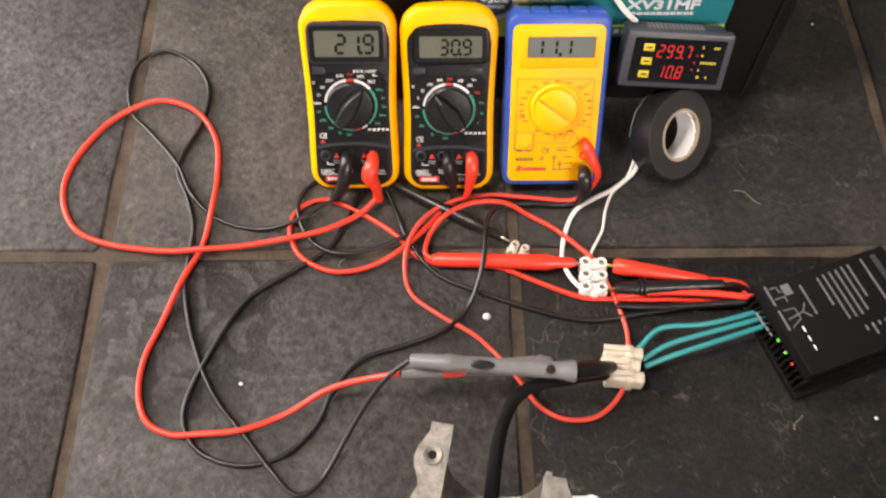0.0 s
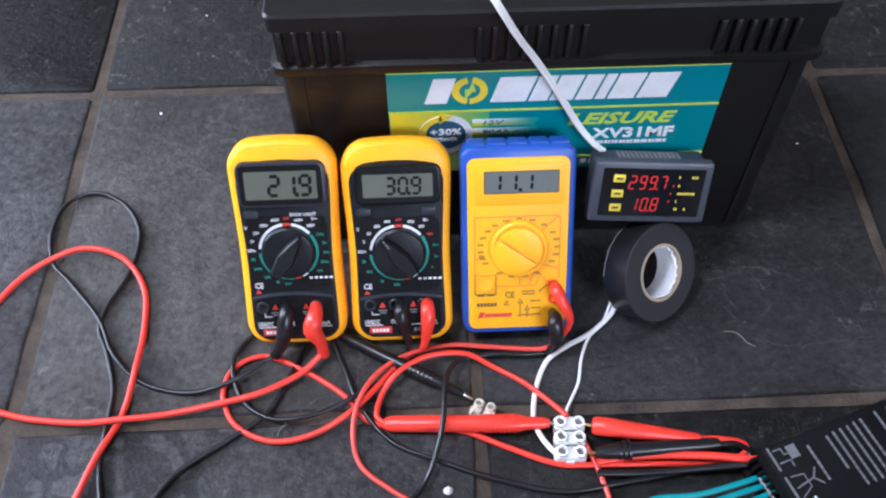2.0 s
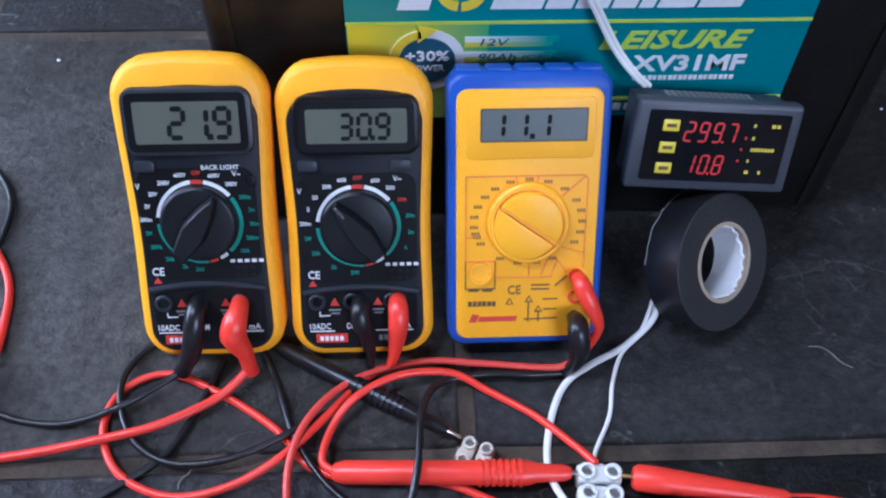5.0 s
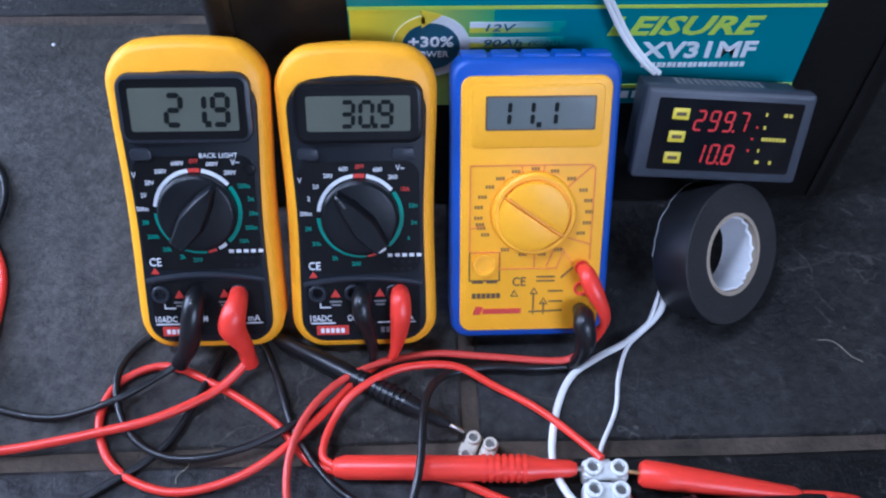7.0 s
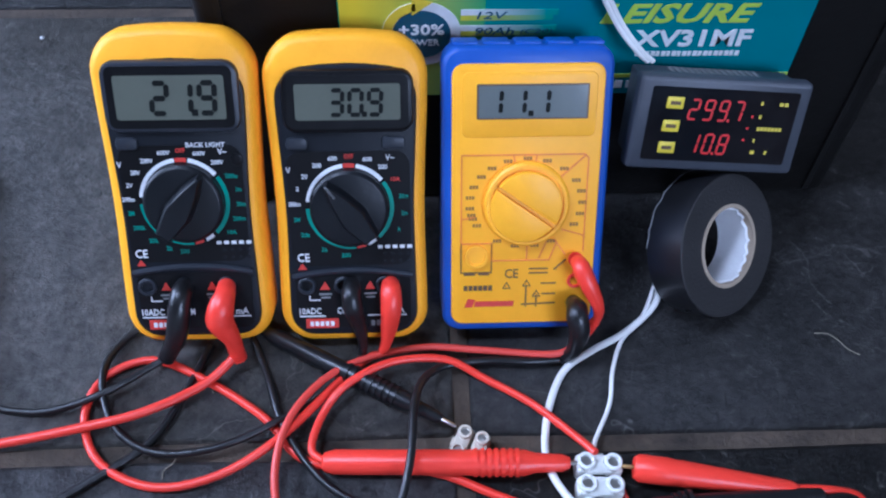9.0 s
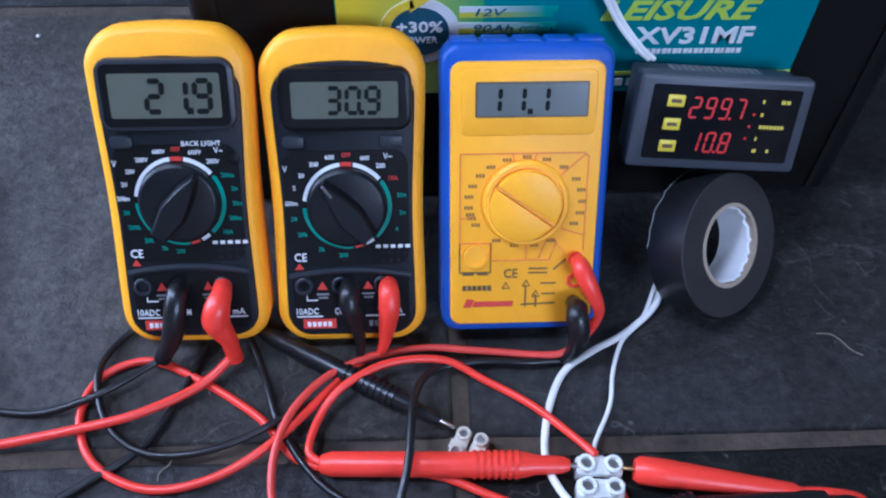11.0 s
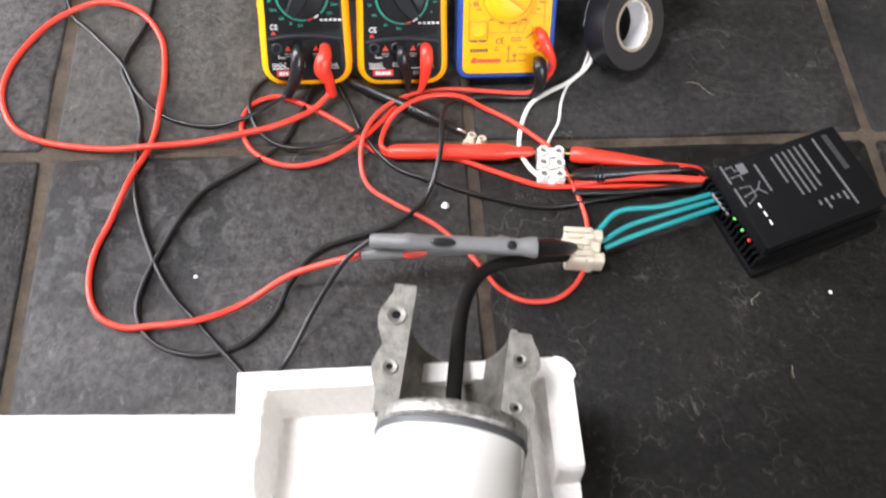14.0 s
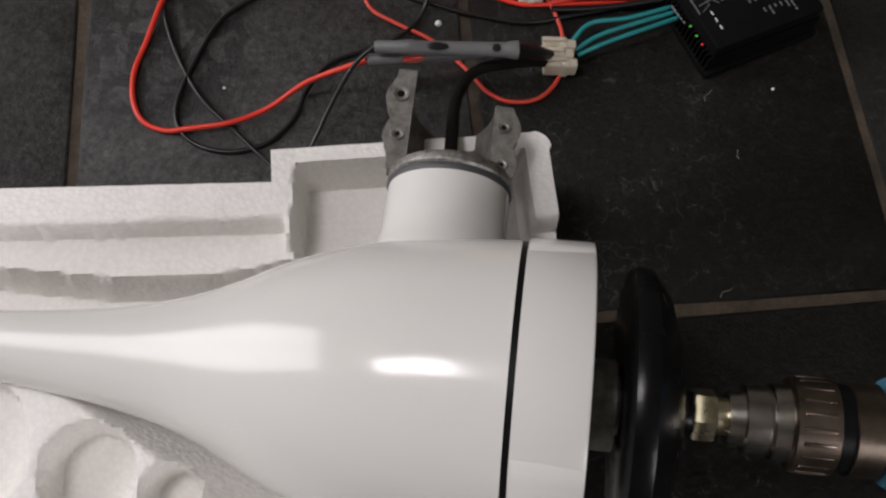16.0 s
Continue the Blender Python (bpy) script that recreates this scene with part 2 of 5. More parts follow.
TANINK = material("tan_print", (0.30, 0.135, 0.012), 0.5)
AMBERLINE = material("amber_groove", (0.78, 0.31, 0.008), 0.45)
FOAM = foam_material()
SCUFF = material("pale_slate_scuff", (0.055, 0.052, 0.048), 0.85, vary=0.6, scale=300)
STRAW = material("dry_straw", (0.30, 0.27, 0.20), 0.8)
LABEL_TEAL = label_gradient("label_teal", (0.008, 0.24, 0.20), (0.004, 0.20, 0.24), 0, 0.2)
LABEL_LOW = label_gradient("label_lower_teal", (0.02, 0.30, 0.18), (0.003, 0.20, 0.23), 0.06, 0.16)
LABEL_YELLOW = label_gradient("label_yellow_fade", (0.74, 0.62, 0.02), (0.06, 0.36, 0.12), 0.068, 0.125)
LABEL_LIME = material("label_lime_line", (0.45, 0.60, 0.06), 0.35)
LABEL_WHITE_FADE = label_gradient("label_white_fade", (0.72, 0.74, 0.72), (0.02, 0.27, 0.22), 0.118, 0.150)
LABEL_GOLD_FADE = label_gradient("label_gold_fade", (0.62, 0.58, 0.04), (0.03, 0.28, 0.20), 0.115, 0.150)
LABEL_NAVY = material("label_navy", (0.02, 0.085, 0.13), 0.35)
LABEL_GOLD = material("label_gold", (0.72, 0.56, 0.03), 0.35)


# ---- mesh building ----
def join(*pieces):
    vs, fs = [], []
    for v, f in pieces:
        k = len(vs)
        vs += v
        fs += [tuple(i + k for i in q) for q in f]
    return vs, fs


def moved(piece, m):
    return [tuple(m @ Vector(v)) for v in piece[0]], piece[1]


def loft(loops, cap0=True, cap1=True, ring=False):
    n = len(loops[0])
    vs = [tuple(p) for lp in loops for p in lp]
    fs = []
    for i in range(len(loops) - 1):
        for j in range(n):
            k = (j + 1) % n
            fs.append((i * n + j, i * n + k, (i + 1) * n + k, (i + 1) * n + j))
    if ring:
        i = len(loops) - 1
        for j in range(n):
            k = (j + 1) % n
            fs.append((i * n + j, i * n + k, k, j))
    else:
        if cap0:
            fs.append(tuple(reversed(range(n))))
        if cap1:
            fs.append(tuple((len(loops) - 1) * n + j for j in range(n)))
    return vs, fs


def inset(outline, d):
    """The outline moved inwards by d (counter-clockwise outline)."""
    n, out = len(outline), []
    for i in range(n):
        a, b, c = (Vector(outline[(i + k) % n]) for k in (-1, 0, 1))
        t = (b - a).normalized() + (c - b).normalized()
        t.normalize()
        out.append((b.x - t.y * d, b.y + t.x * d))
    return out


def slab(outline, layers):
    return loft([[(x, y, z) for x, y in inset(outline, d)] for z, d in layers])


def soft_slab(outline, z0, z1, r0=0.0, r1=0.001):
    layers = []
    if r0:
        layers += [(z0, r0), (z0 + r0 * 0.3, r0 * 0.3), (z0 + r0, 0)]
    else:
        layers += [(z0, 0)]
    layers += [(z1 - r1, 0), (z1 - r1 * 0.3, r1 * 0.3), (z1, r1)]
    return slab(outline, layers)


def rrect(x0, y0, x1, y1, r, n=5):
    r = min(r, (x1 - x0) / 2.001, (y1 - y0) / 2.001)
    out = []
    for cx, cy, a in ((x1 - r, y0 + r, -90), (x1 - r, y1 - r, 0), (x0 + r, y1 - r, 90), (x0 + r, y0 + r, 180)):
        for k in range(n + 1):
            t = radians(a + 90 * k / n)
            out.append((cx + r * math.cos(t), cy + r * math.sin(t)))
    return out


def disc(cx, cy, r, n=32):
    return [(cx + r * math.cos(2 * math.pi * k / n), cy + r * math.sin(2 * math.pi * k / n)) for k in range(n)]


def bar(x0, y0, x1, y1, z, h=0.0003, lean=0.0):
    return slab([(x0, y0), (x1, y0), (x1 + lean, y1), (x0 + lean, y1)], [(z, 0), (z + h, 0)])


def strip(points, w, z, h=0.0003):
    """A printed line of width w through 2D points."""
    out = []
    for a, b in zip(points, points[1:]):
        a, b = Vector(a), Vector(b)
        d = (b - a).normalized()
        s = Vector((-d.y, d.x)) * w / 2
        e = d * w * 0.3
        out.append(slab([tuple(p) for p in (a - s - e, b - s + e, b + s + e, a + s - e)], [(z, 0), (z + h, 0)]))
    return join(*out)


def arc(cx, cy, r0, r1, a0, a1, z, h=0.0004):
    n = max(3, int(abs(a1 - a0) / 6))
    ts = [radians(a0 + (a1 - a0) * k / n) for k in range(n + 1)]
    out = [(cx + r1 * math.cos(t), cy + r1 * math.sin(t)) for t in ts] + [(cx + r0 * math.cos(t), cy + r0 * math.sin(t)) for t in reversed(ts)]
    return slab(out, [(z, 0), (z + h, 0)])


def lathe(profile, n=32, caps=True):
    """Turned about local z: rows of (height, radius)."""
    return loft([[(r * math.cos(2 * math.pi * k / n), r * math.sin(2 * math.pi * k / n), z) for k in range(n)] for z, r in profile], caps, caps)


def hexagon(r, z0, z1):
    o = disc(0, 0, r, 6)
    return slab(o, [(z0, r * 0.08), (z0 + r * 0.1, 0), (z1 - r * 0.1, 0), (z1, r * 0.08)])


def smooth_path(points, sub=6):
    p = [Vector(q) for q in points]
    p = [2 * p[0] - p[1]] + p + [2 * p[-1] - p[-2]]
    out = []
    for i in range(1, len(p) - 2):
        a, b, c, d = p[i - 1:i + 3]
        for k in range(sub):
            t = k / sub
            out.append(0.5 * (2 * b + (c - a) * t + (2 * a - 5 * b + 4 * c - d) * t * t + (3 * b - a - 3 * c + d) * t ** 3))
    return out + [p[-2]]


def tube(points, r, n=10, sub=6, smooth=True):
    """A round lead through the points; r is one radius or one for each point."""
    path = smooth_path(points, sub) if smooth else [Vector(q) for q in points]
    rs = r if isinstance(r, (list, tuple)) else [r] * len(points)
    step = sub if smooth else 1
    loops, side = [], None
    for i, q in enumerate(path):
        d = (path[min(i + 1, len(path) - 1)] - path[max(i - 1, 0)]).normalized()
        if side is None:
            side = d.orthogonal().normalized()
        side = (side - d * side.dot(d)).normalized()
        up = d.cross(side)
        f = min(i / step, len(rs) - 1.0001)
        k = int(f)
        rad = rs[k] + (rs[min(k + 1, len(rs) - 1)] - rs[k]) * (f - k)
        loops.append([q + (side * math.cos(2 * math.pi * j / n) + up * math.sin(2 * math.pi * j / n)) * rad for j in range(n)])
    return loft(loops)


def mesh_of(name, piece, mat, angle=38):
    me = bpy.data.meshes.new(name)
    me.from_pydata(piece[0], [], piece[1])
    me.validate()
    bm = bmesh.new()
    bm.from_mesh(me)
    bmesh.ops.recalc_face_normals(bm, faces=bm.faces)
    bm.to_mesh(me)
    bm.free()
    me.shade_smooth()
    me.set_sharp_from_angle(angle=radians(angle))
    me.materials.append(mat)
    return me


def part(name, piece, mat, parent=None, label="", angle=38):
    ob = new(name, mesh_of(name, piece, mat, angle))
    if parent:
        ob.parent = parent
    if label:
        ob["label"] = label
    return ob


def root(name, m, label, category, group=""):
    ob = new(name)
    ob.empty_display_size = 0.02
    ob.matrix_world = m
    return tagged(ob, label, category, group)


def words(text, x0, y0, x1, y1, z, lean=0.0, h=0.0003, bold=0.006):
    """Lettering as a thin mesh that fills the box."""
    cu = bpy.data.curves.new("lettering", "FONT")
    cu.body, cu.extrude, cu.resolution_u, cu.offset = text, 0.002, 2, bold
    ob = new("lettering", cu)
    me = bpy.data.meshes.new_from_object(ob.evaluated_get(bpy.context.evaluated_depsgraph_get()))
    vs = [tuple(v.co) for v in me.vertices]
    fs = [tuple(p.vertices) for p in me.polygons]
    bpy.data.objects.remove(ob)
    bpy.data.meshes.remove(me)
    xs, ys = [v[0] for v in vs], [v[1] for v in vs]
    ax, bx, ay, by = min(xs), max(xs), min(ys), max(ys)
    out = []
    for x, y, q in vs:
        fy = (y - ay) / (by - ay)
        out.append((x0 + (x1 - x0) * (x - ax) / (bx - ax) + lean * fy, y0 + (y1 - y0) * fy, z + (h if q > 0 else 0)))
    return out, fs


SEGMENTS = {"0": "abcdef", "1": "bc", "2": "abged", "3": "abgcd", "4": "fgbc", "5": "afgcd", "6": "afgecd", "7": "abc", "8": "abcdefg", "9": "abcdfg"}


def digit(ch, x, y, w, hgt, th, z, lean):
    def seg(a, b):
        (ax, ay), (bx, by) = a, b
        dx, dy = bx - ax, by - ay
        k = math.hypot(dx, dy)
        ux, uy = dx / k, dy / k
        g, e = th * 0.55, th * 0.5
        pts = [(ax + ux * g * 0.3, ay + uy * g * 0.3), (ax + ux * g + uy * e, ay + uy * g - ux * e), (bx - ux * g + uy * e, by - uy * g - ux * e),
               (bx - ux * g * 0.3, by - uy * g * 0.3), (bx - ux * g - uy * e, by - uy * g + ux * e), (ax + ux * g - uy * e, ay + uy * g + ux * e)]
        return slab([(x + px + lean * py, y + py) for px, py in pts], [(z, 0), (z + 0.0002, 0)])
    m = hgt / 2
    ends = {"a": ((0, hgt), (w, hgt)), "b": ((w, m), (w, hgt)), "c": ((w, 0), (w, m)), "d": ((0, 0), (w, 0)), "e": ((0, 0), (0, m)), "f": ((0, m), (0, hgt)), "g": ((0, m), (w, m))}
    return [seg(*ends[s]) for s in SEGMENTS[ch]]


def readout(text, x, y, w, hgt, pitch, th, z, lean=0.06):
    out = []
    for ch in text:
        if ch == ".":
            out.append(bar(x - pitch * 0.22 - th * 0.6, y - th * 0.5, x - pitch * 0.22 + th * 0.6, y + th * 0.7, z, 0.0002))
            continue
        out += digit(ch, x, y, w, hgt, th, z, lean)
        x += pitch
    return out


def digits(pieces, mat, parent):
    for p in pieces:
        part("segment" if len(p[0]) == 12 else "decimal_point", p, mat, parent)


# ---- room ----
X0, X1, Y0, Y1, TOP = -2.25, 2.35, -2.0, 2.4, 2.42


def block(x0, y0, z0, x1, y1, z1):
    return slab([(x0, y0), (x1, y0), (x1, y1), (x0, y1)], [(z0, 0), (z1, 0)])


T = 0.15
DY0, DY1, DZ0, DZ1 = 0.1, 1.8, 0.3, 2.2
tagged(part("wall_west", join(block(X0 - T, Y0 - T, -0.05, X0, DY0, TOP), block(X0 - T, DY1, -0.05, X0, Y1 + T, TOP), block(X0 - T, DY0, -0.05, X0, DY1, DZ0), block(X0 - T, DY0, DZ1, X0, DY1, TOP)), PLASTER), "plain dull beige plastered wall with a glazed opening", "wall", kind="structure")
tagged(part("wall_east", block(X1, Y0 - T, -0.05, X1 + T, Y1 + T, TOP), PLASTER), "plain dull beige plastered wall", "wall", kind="structure")
tagged(part("wall_north", block(X0, Y1, -0.05, X1, Y1 + T, TOP), PLASTER), "plain dull beige plastered wall", "wall", kind="structure")
WX0, WX1, WZ0, WZ1 = 0.6, 1.9, 0.8, 1.9
tagged(part("wall_south", join(block(X0, Y0 - T, -0.05, WX0, Y0, TOP), block(WX1, Y0 - T, -0.05, X1, Y0, TOP), block(WX0, Y0 - T, -0.05, WX1, Y0, WZ0),
     block(WX0, Y0 - T, WZ1, WX1, Y0, TOP)), PLASTER), "plain dull beige plastered wall with a window opening", "wall", kind="structure")
RX0, RX1, RY0, RY1 = -1.5, -0.7, -0.05, 0.45
tagged(part("ceiling", join(block(X0 - T, Y0 - T, TOP, RX0, Y1 + T, TOP + 0.1), block(RX1, Y0 - T, TOP, X1 + T, Y1 + T, TOP + 0.1), block(RX0, Y0 - T, TOP, RX1, RY0, TOP + 0.1), block(RX0, RY1, TOP, RX1, Y1 + T, TOP + 0.1)),
     PLASTER), "plain dull beige ceiling with a roof light opening", "ceiling", kind="structure")


def sash(x0, x1, a0, a1, w=0.05):
    bars = [bar(x0, a0, x1, a0 + w, 0, 0.04), bar(x0, a1 - w, x1, a1, 0, 0.04), bar(x0, a0 + w, x0 + w, a1 - w, 0, 0.04), bar(x1 - w, a0 + w, x1, a1 - w, 0, 0.04)]
    xm = (x0 + x1) / 2
    bars.append(bar(xm - w / 2, a0 + w, xm + w / 2, a1 - w, 0, 0.04))
    return join(*bars)


tagged(part("window_1", moved(sash(WX0, WX1, WZ0, WZ1), pose(0, Y0 - 0.05, 0, 90, 0, 0)), WOODPAINT), "white painted casement window frame", "window", kind="structure")
tagged(part("window_2", moved(sash(DY0, DY1, DZ0, DZ1), pose(X0 - 0.03, 0, 0, 90, 0, 90)), WOODPAINT), "white painted glazed door frame", "window", kind="structure")
tagged(part("window_3", moved(sash(RX0, RX1, RY0, RY1, 0.03), pose(0, 0, TOP)), WOODPAINT), "white painted roof light frame", "window", kind="structure")

# ---- battery ----
BX0, BX1, BY0, BY1 = -0.062, 0.252, 0.442, 0.620
battery = root("leisure_battery", pose(BX0, BY0, 0), "black plastic leisure battery with a teal printed label", "battery")
BW, BD = BX1 - BX0, BY1 - BY0
part("case", join(slab(rrect(0, 0, BW, BD, 0.006, 4), [(0, 0.002), (0.003, 0), (0.166, 0)]),
     block(0.010, -0.0012, 0.004, 0.013, 0.0005, 0.162), block(BW - 0.013, -0.0012, 0.004, BW - 0.010, 0.0005, 0.162)), CASE, battery)
lid = part("lid", join(slab(rrect(-0.004, -0.004, BW + 0.004, BD + 0.004, 0.006, 4), [(0.164, 0.001), (0.1655, 0), (0.171, 0), (0.1725, 0.0035), (0.196, 0.0035), (0.197, 0.0005), (0.2065, 0.0005), (0.208, 0.002)])), CASE, battery)
for gx, count, step in ((0.004, 5, 0.0085), (0.116, 8, 0.0085), (0.253, 6, 0.0085)):
    for k in range(count):
        part("rib", moved(soft_slab(rrect(-0.0018, 0, 0.0018, 0.025, 0.0008, 2), 0, 0.0042, 0, 0.0012), pose(gx + k * step, -0.0002, 0.172, 90, 0, 0)), CASE, lid)
for k in range(6):
    part("vent_cap", moved(lathe([(0, 0.012), (0.003, 0.012), (0.004, 0.010)], 20), pose(0.035 + k * 0.047, 0.11, 0.2075)), CASE, lid)

# label sheet: local x to the right, y up, z out of the face
LM = Matrix(((1.035, 0, 0, -BX0 - 0.0005), (0, 0, -1, -0.0013), (0, 1.03, 0, -0.0015), (0, 0, 0, 1)))
LW, LB, LT, LMID = 0.197, 0.074, 0.160, 0.1285
label = part("label", moved(bar(0, LMID, LW, LT, 0.0, 0.0006), LM), LABEL_TEAL, battery, "teal printed battery label")


def on_label(name, piece, mat):
    return part(name, moved(piece, LM), mat, label)


on_label("lower_band", bar(0.0, LB, LW, LMID, 0.0, 0.0006), LABEL_LOW)
on_label("yellow_patch", bar(0.0005, LB + 0.0005, 0.060, LMID - 0.0012, 0.0006, 0.0003), LABEL_YELLOW)
on_label("lime_line", bar(0, LMID - 0.001, LW, LMID + 0.0006, 0.0009, 0.0003), LABEL_LIME)
on_label("top_edge", bar(0, LT - 0.001, LW, LT, 0.0006, 0.0003), LABEL_LIME)
on_label("bottom_line", bar(0.09, 0.0835, LW, 0.0855, 0.0006, 0.0003), LABEL_LIME)
# brand mark as plain slanted blocks with a ring emblem
for x0, x1 in ((0.0215, 0.0345), (0.0600, 0.0810), (0.0825, 0.0935), (0.0950, 0.1085), (0.1100, 0.1200), (0.1215, 0.1275), (0.1290, 0.1445), (0.1460, 0.1640)):
    on_label("brand_block", bar(x0, 0.135, x1, 0.1545, 0.0006, 0.0005, 0.0055), WHITEINK)
on_label("emblem", join(arc(0.048, 0.1445, 0.0062, 0.0105, 100, 260, 0.0006, 0.0005), arc(0.048, 0.1445, 0.0062, 0.0105, 270, 440, 0.0006, 0.0004)), LABEL_GOLD)
on_label("emblem_bolt", slab([(0.0455, 0.138), (0.0495, 0.1440), (0.0515, 0.1440), (0.0495, 0.1515), (0.0475, 0.1455), (0.0450, 0.1455)], [(0.0006, 0), (0.0012, 0)]), LABEL_LIME)
# capacity badge
badge = on_label("badge", slab(disc(0.034, 0.1085, 0.0165), [(0.0009, 0), (0.0012, 0)]), WHITEINK)
part("badge_centre", moved(slab(disc(0.034, 0.1085, 0.0122), [(0.0012, 0), (0.0015, 0)]), LM), LABEL_NAVY, label)
part("badge_arrow", moved(join(arc(0.034, 0.1085, 0.0125, 0.0163, 100, 210, 0.0013, 0.0004), slab([(0.030, 0.1185), (0.0385, 0.1250), (0.030, 0.1275)], [(0.0013, 0), (0.0017, 0)])), LM), LABEL_GOLD, label)
on_label("lettering", words("+30%", 0.0245, 0.1085, 0.0435, 0.1140, 0.0015, bold=0.02), WHITEINK)
on_label("lettering", words("POWER", 0.0265, 0.1030, 0.0415, 0.1062, 0.0015), WHITEINK)
for y0 in (0.1155, 0.1075):
    on_label("stripe", bar(0.0500, y0, 0.088, y0 + 0.0026, 0.0009, 0.0003), LABEL_GOLD_FADE)
    on_label("stripe", bar(0.0500, y0 + 0.0026, 0.090, y0 + 0.0054, 0.0009, 0.0003), LABEL_WHITE_FADE)
on_label("lettering", words("12V", 0.0565, 0.1163, 0.0680, 0.1200, 0.0012, 0.0012), LABEL_NAVY)
on_label("lettering", words("90Ah", 0.0555, 0.1083, 0.0720, 0.1120, 0.0012, 0.0012), LABEL_NAVY)
on_label("lettering", words("(C20)", 0.0745, 0.1083, 0.0880, 0.1112, 0.0012, 0.0012), LABEL_NAVY)
on_label("lettering", words("LEISURE", 0.1080, 0.1130, 0.1700, 0.1230, 0.0006, 0.004, bold=0.03), LABEL_LIME)
on_label("lettering", words("XV31MF", 0.1240, 0.1005, 0.1745, 0.1095, 0.0006, bold=0.03), WHITEINK)
for k in range(20):
    on_label("code_bar", bar(0.126 + k * 0.0023, 0.0955, 0.1275 + k * 0.0023 + 0.0004 * (k % 2), 0.0980, 0.0006), WHITEINK)
for k in range(12):
    on_label("print_bar", bar(0.120 + k * 0.0052, 0.0775, 0.1235 + k * 0.0052, 0.0815, 0.0006), WHITEINK)

# ---- multimeters, leaning on the battery ----
LEAN = 60
BASE_Y = 0.3455


def leaning(u, v):
    """Pose on the leaning face: u along x, v up the slope from the floor line."""
    a = radians(LEAN)
    return pose(u, BASE_Y + v * math.cos(a), v * math.sin(a), LEAN, 0, 0)


def waisted(w, hgt, r, waist, n=10):
    """Rounded outline drawn in towards the middle of its long sides."""
    out = []
    for x, y in rrect(-w / 2, 0, w / 2, hgt, r, 8):
        out.append((x, y))
    full = []
    for i, a in enumerate(out):
        b = out[(i + 1) % len(out)]
        d = math.dist(a, b)
        k = max(1, int(d / 0.008))
        full += [(a[0] + (b[0] - a[0]) * j / k, a[1] + (b[1] - a[1]) * j / k) for j in range(k)]
    res = []
    for x, y in full:
        t = y / hgt
        f = 1 - waist * math.exp(-((t - 0.5) / 0.28) ** 2) - 0.03 * (1 - t)
        top = 0.0035 * (1 - (2 * x / w) ** 2) * max(0, (t - 0.85) / 0.15)
        res.append((x * f, y + top))
    return res


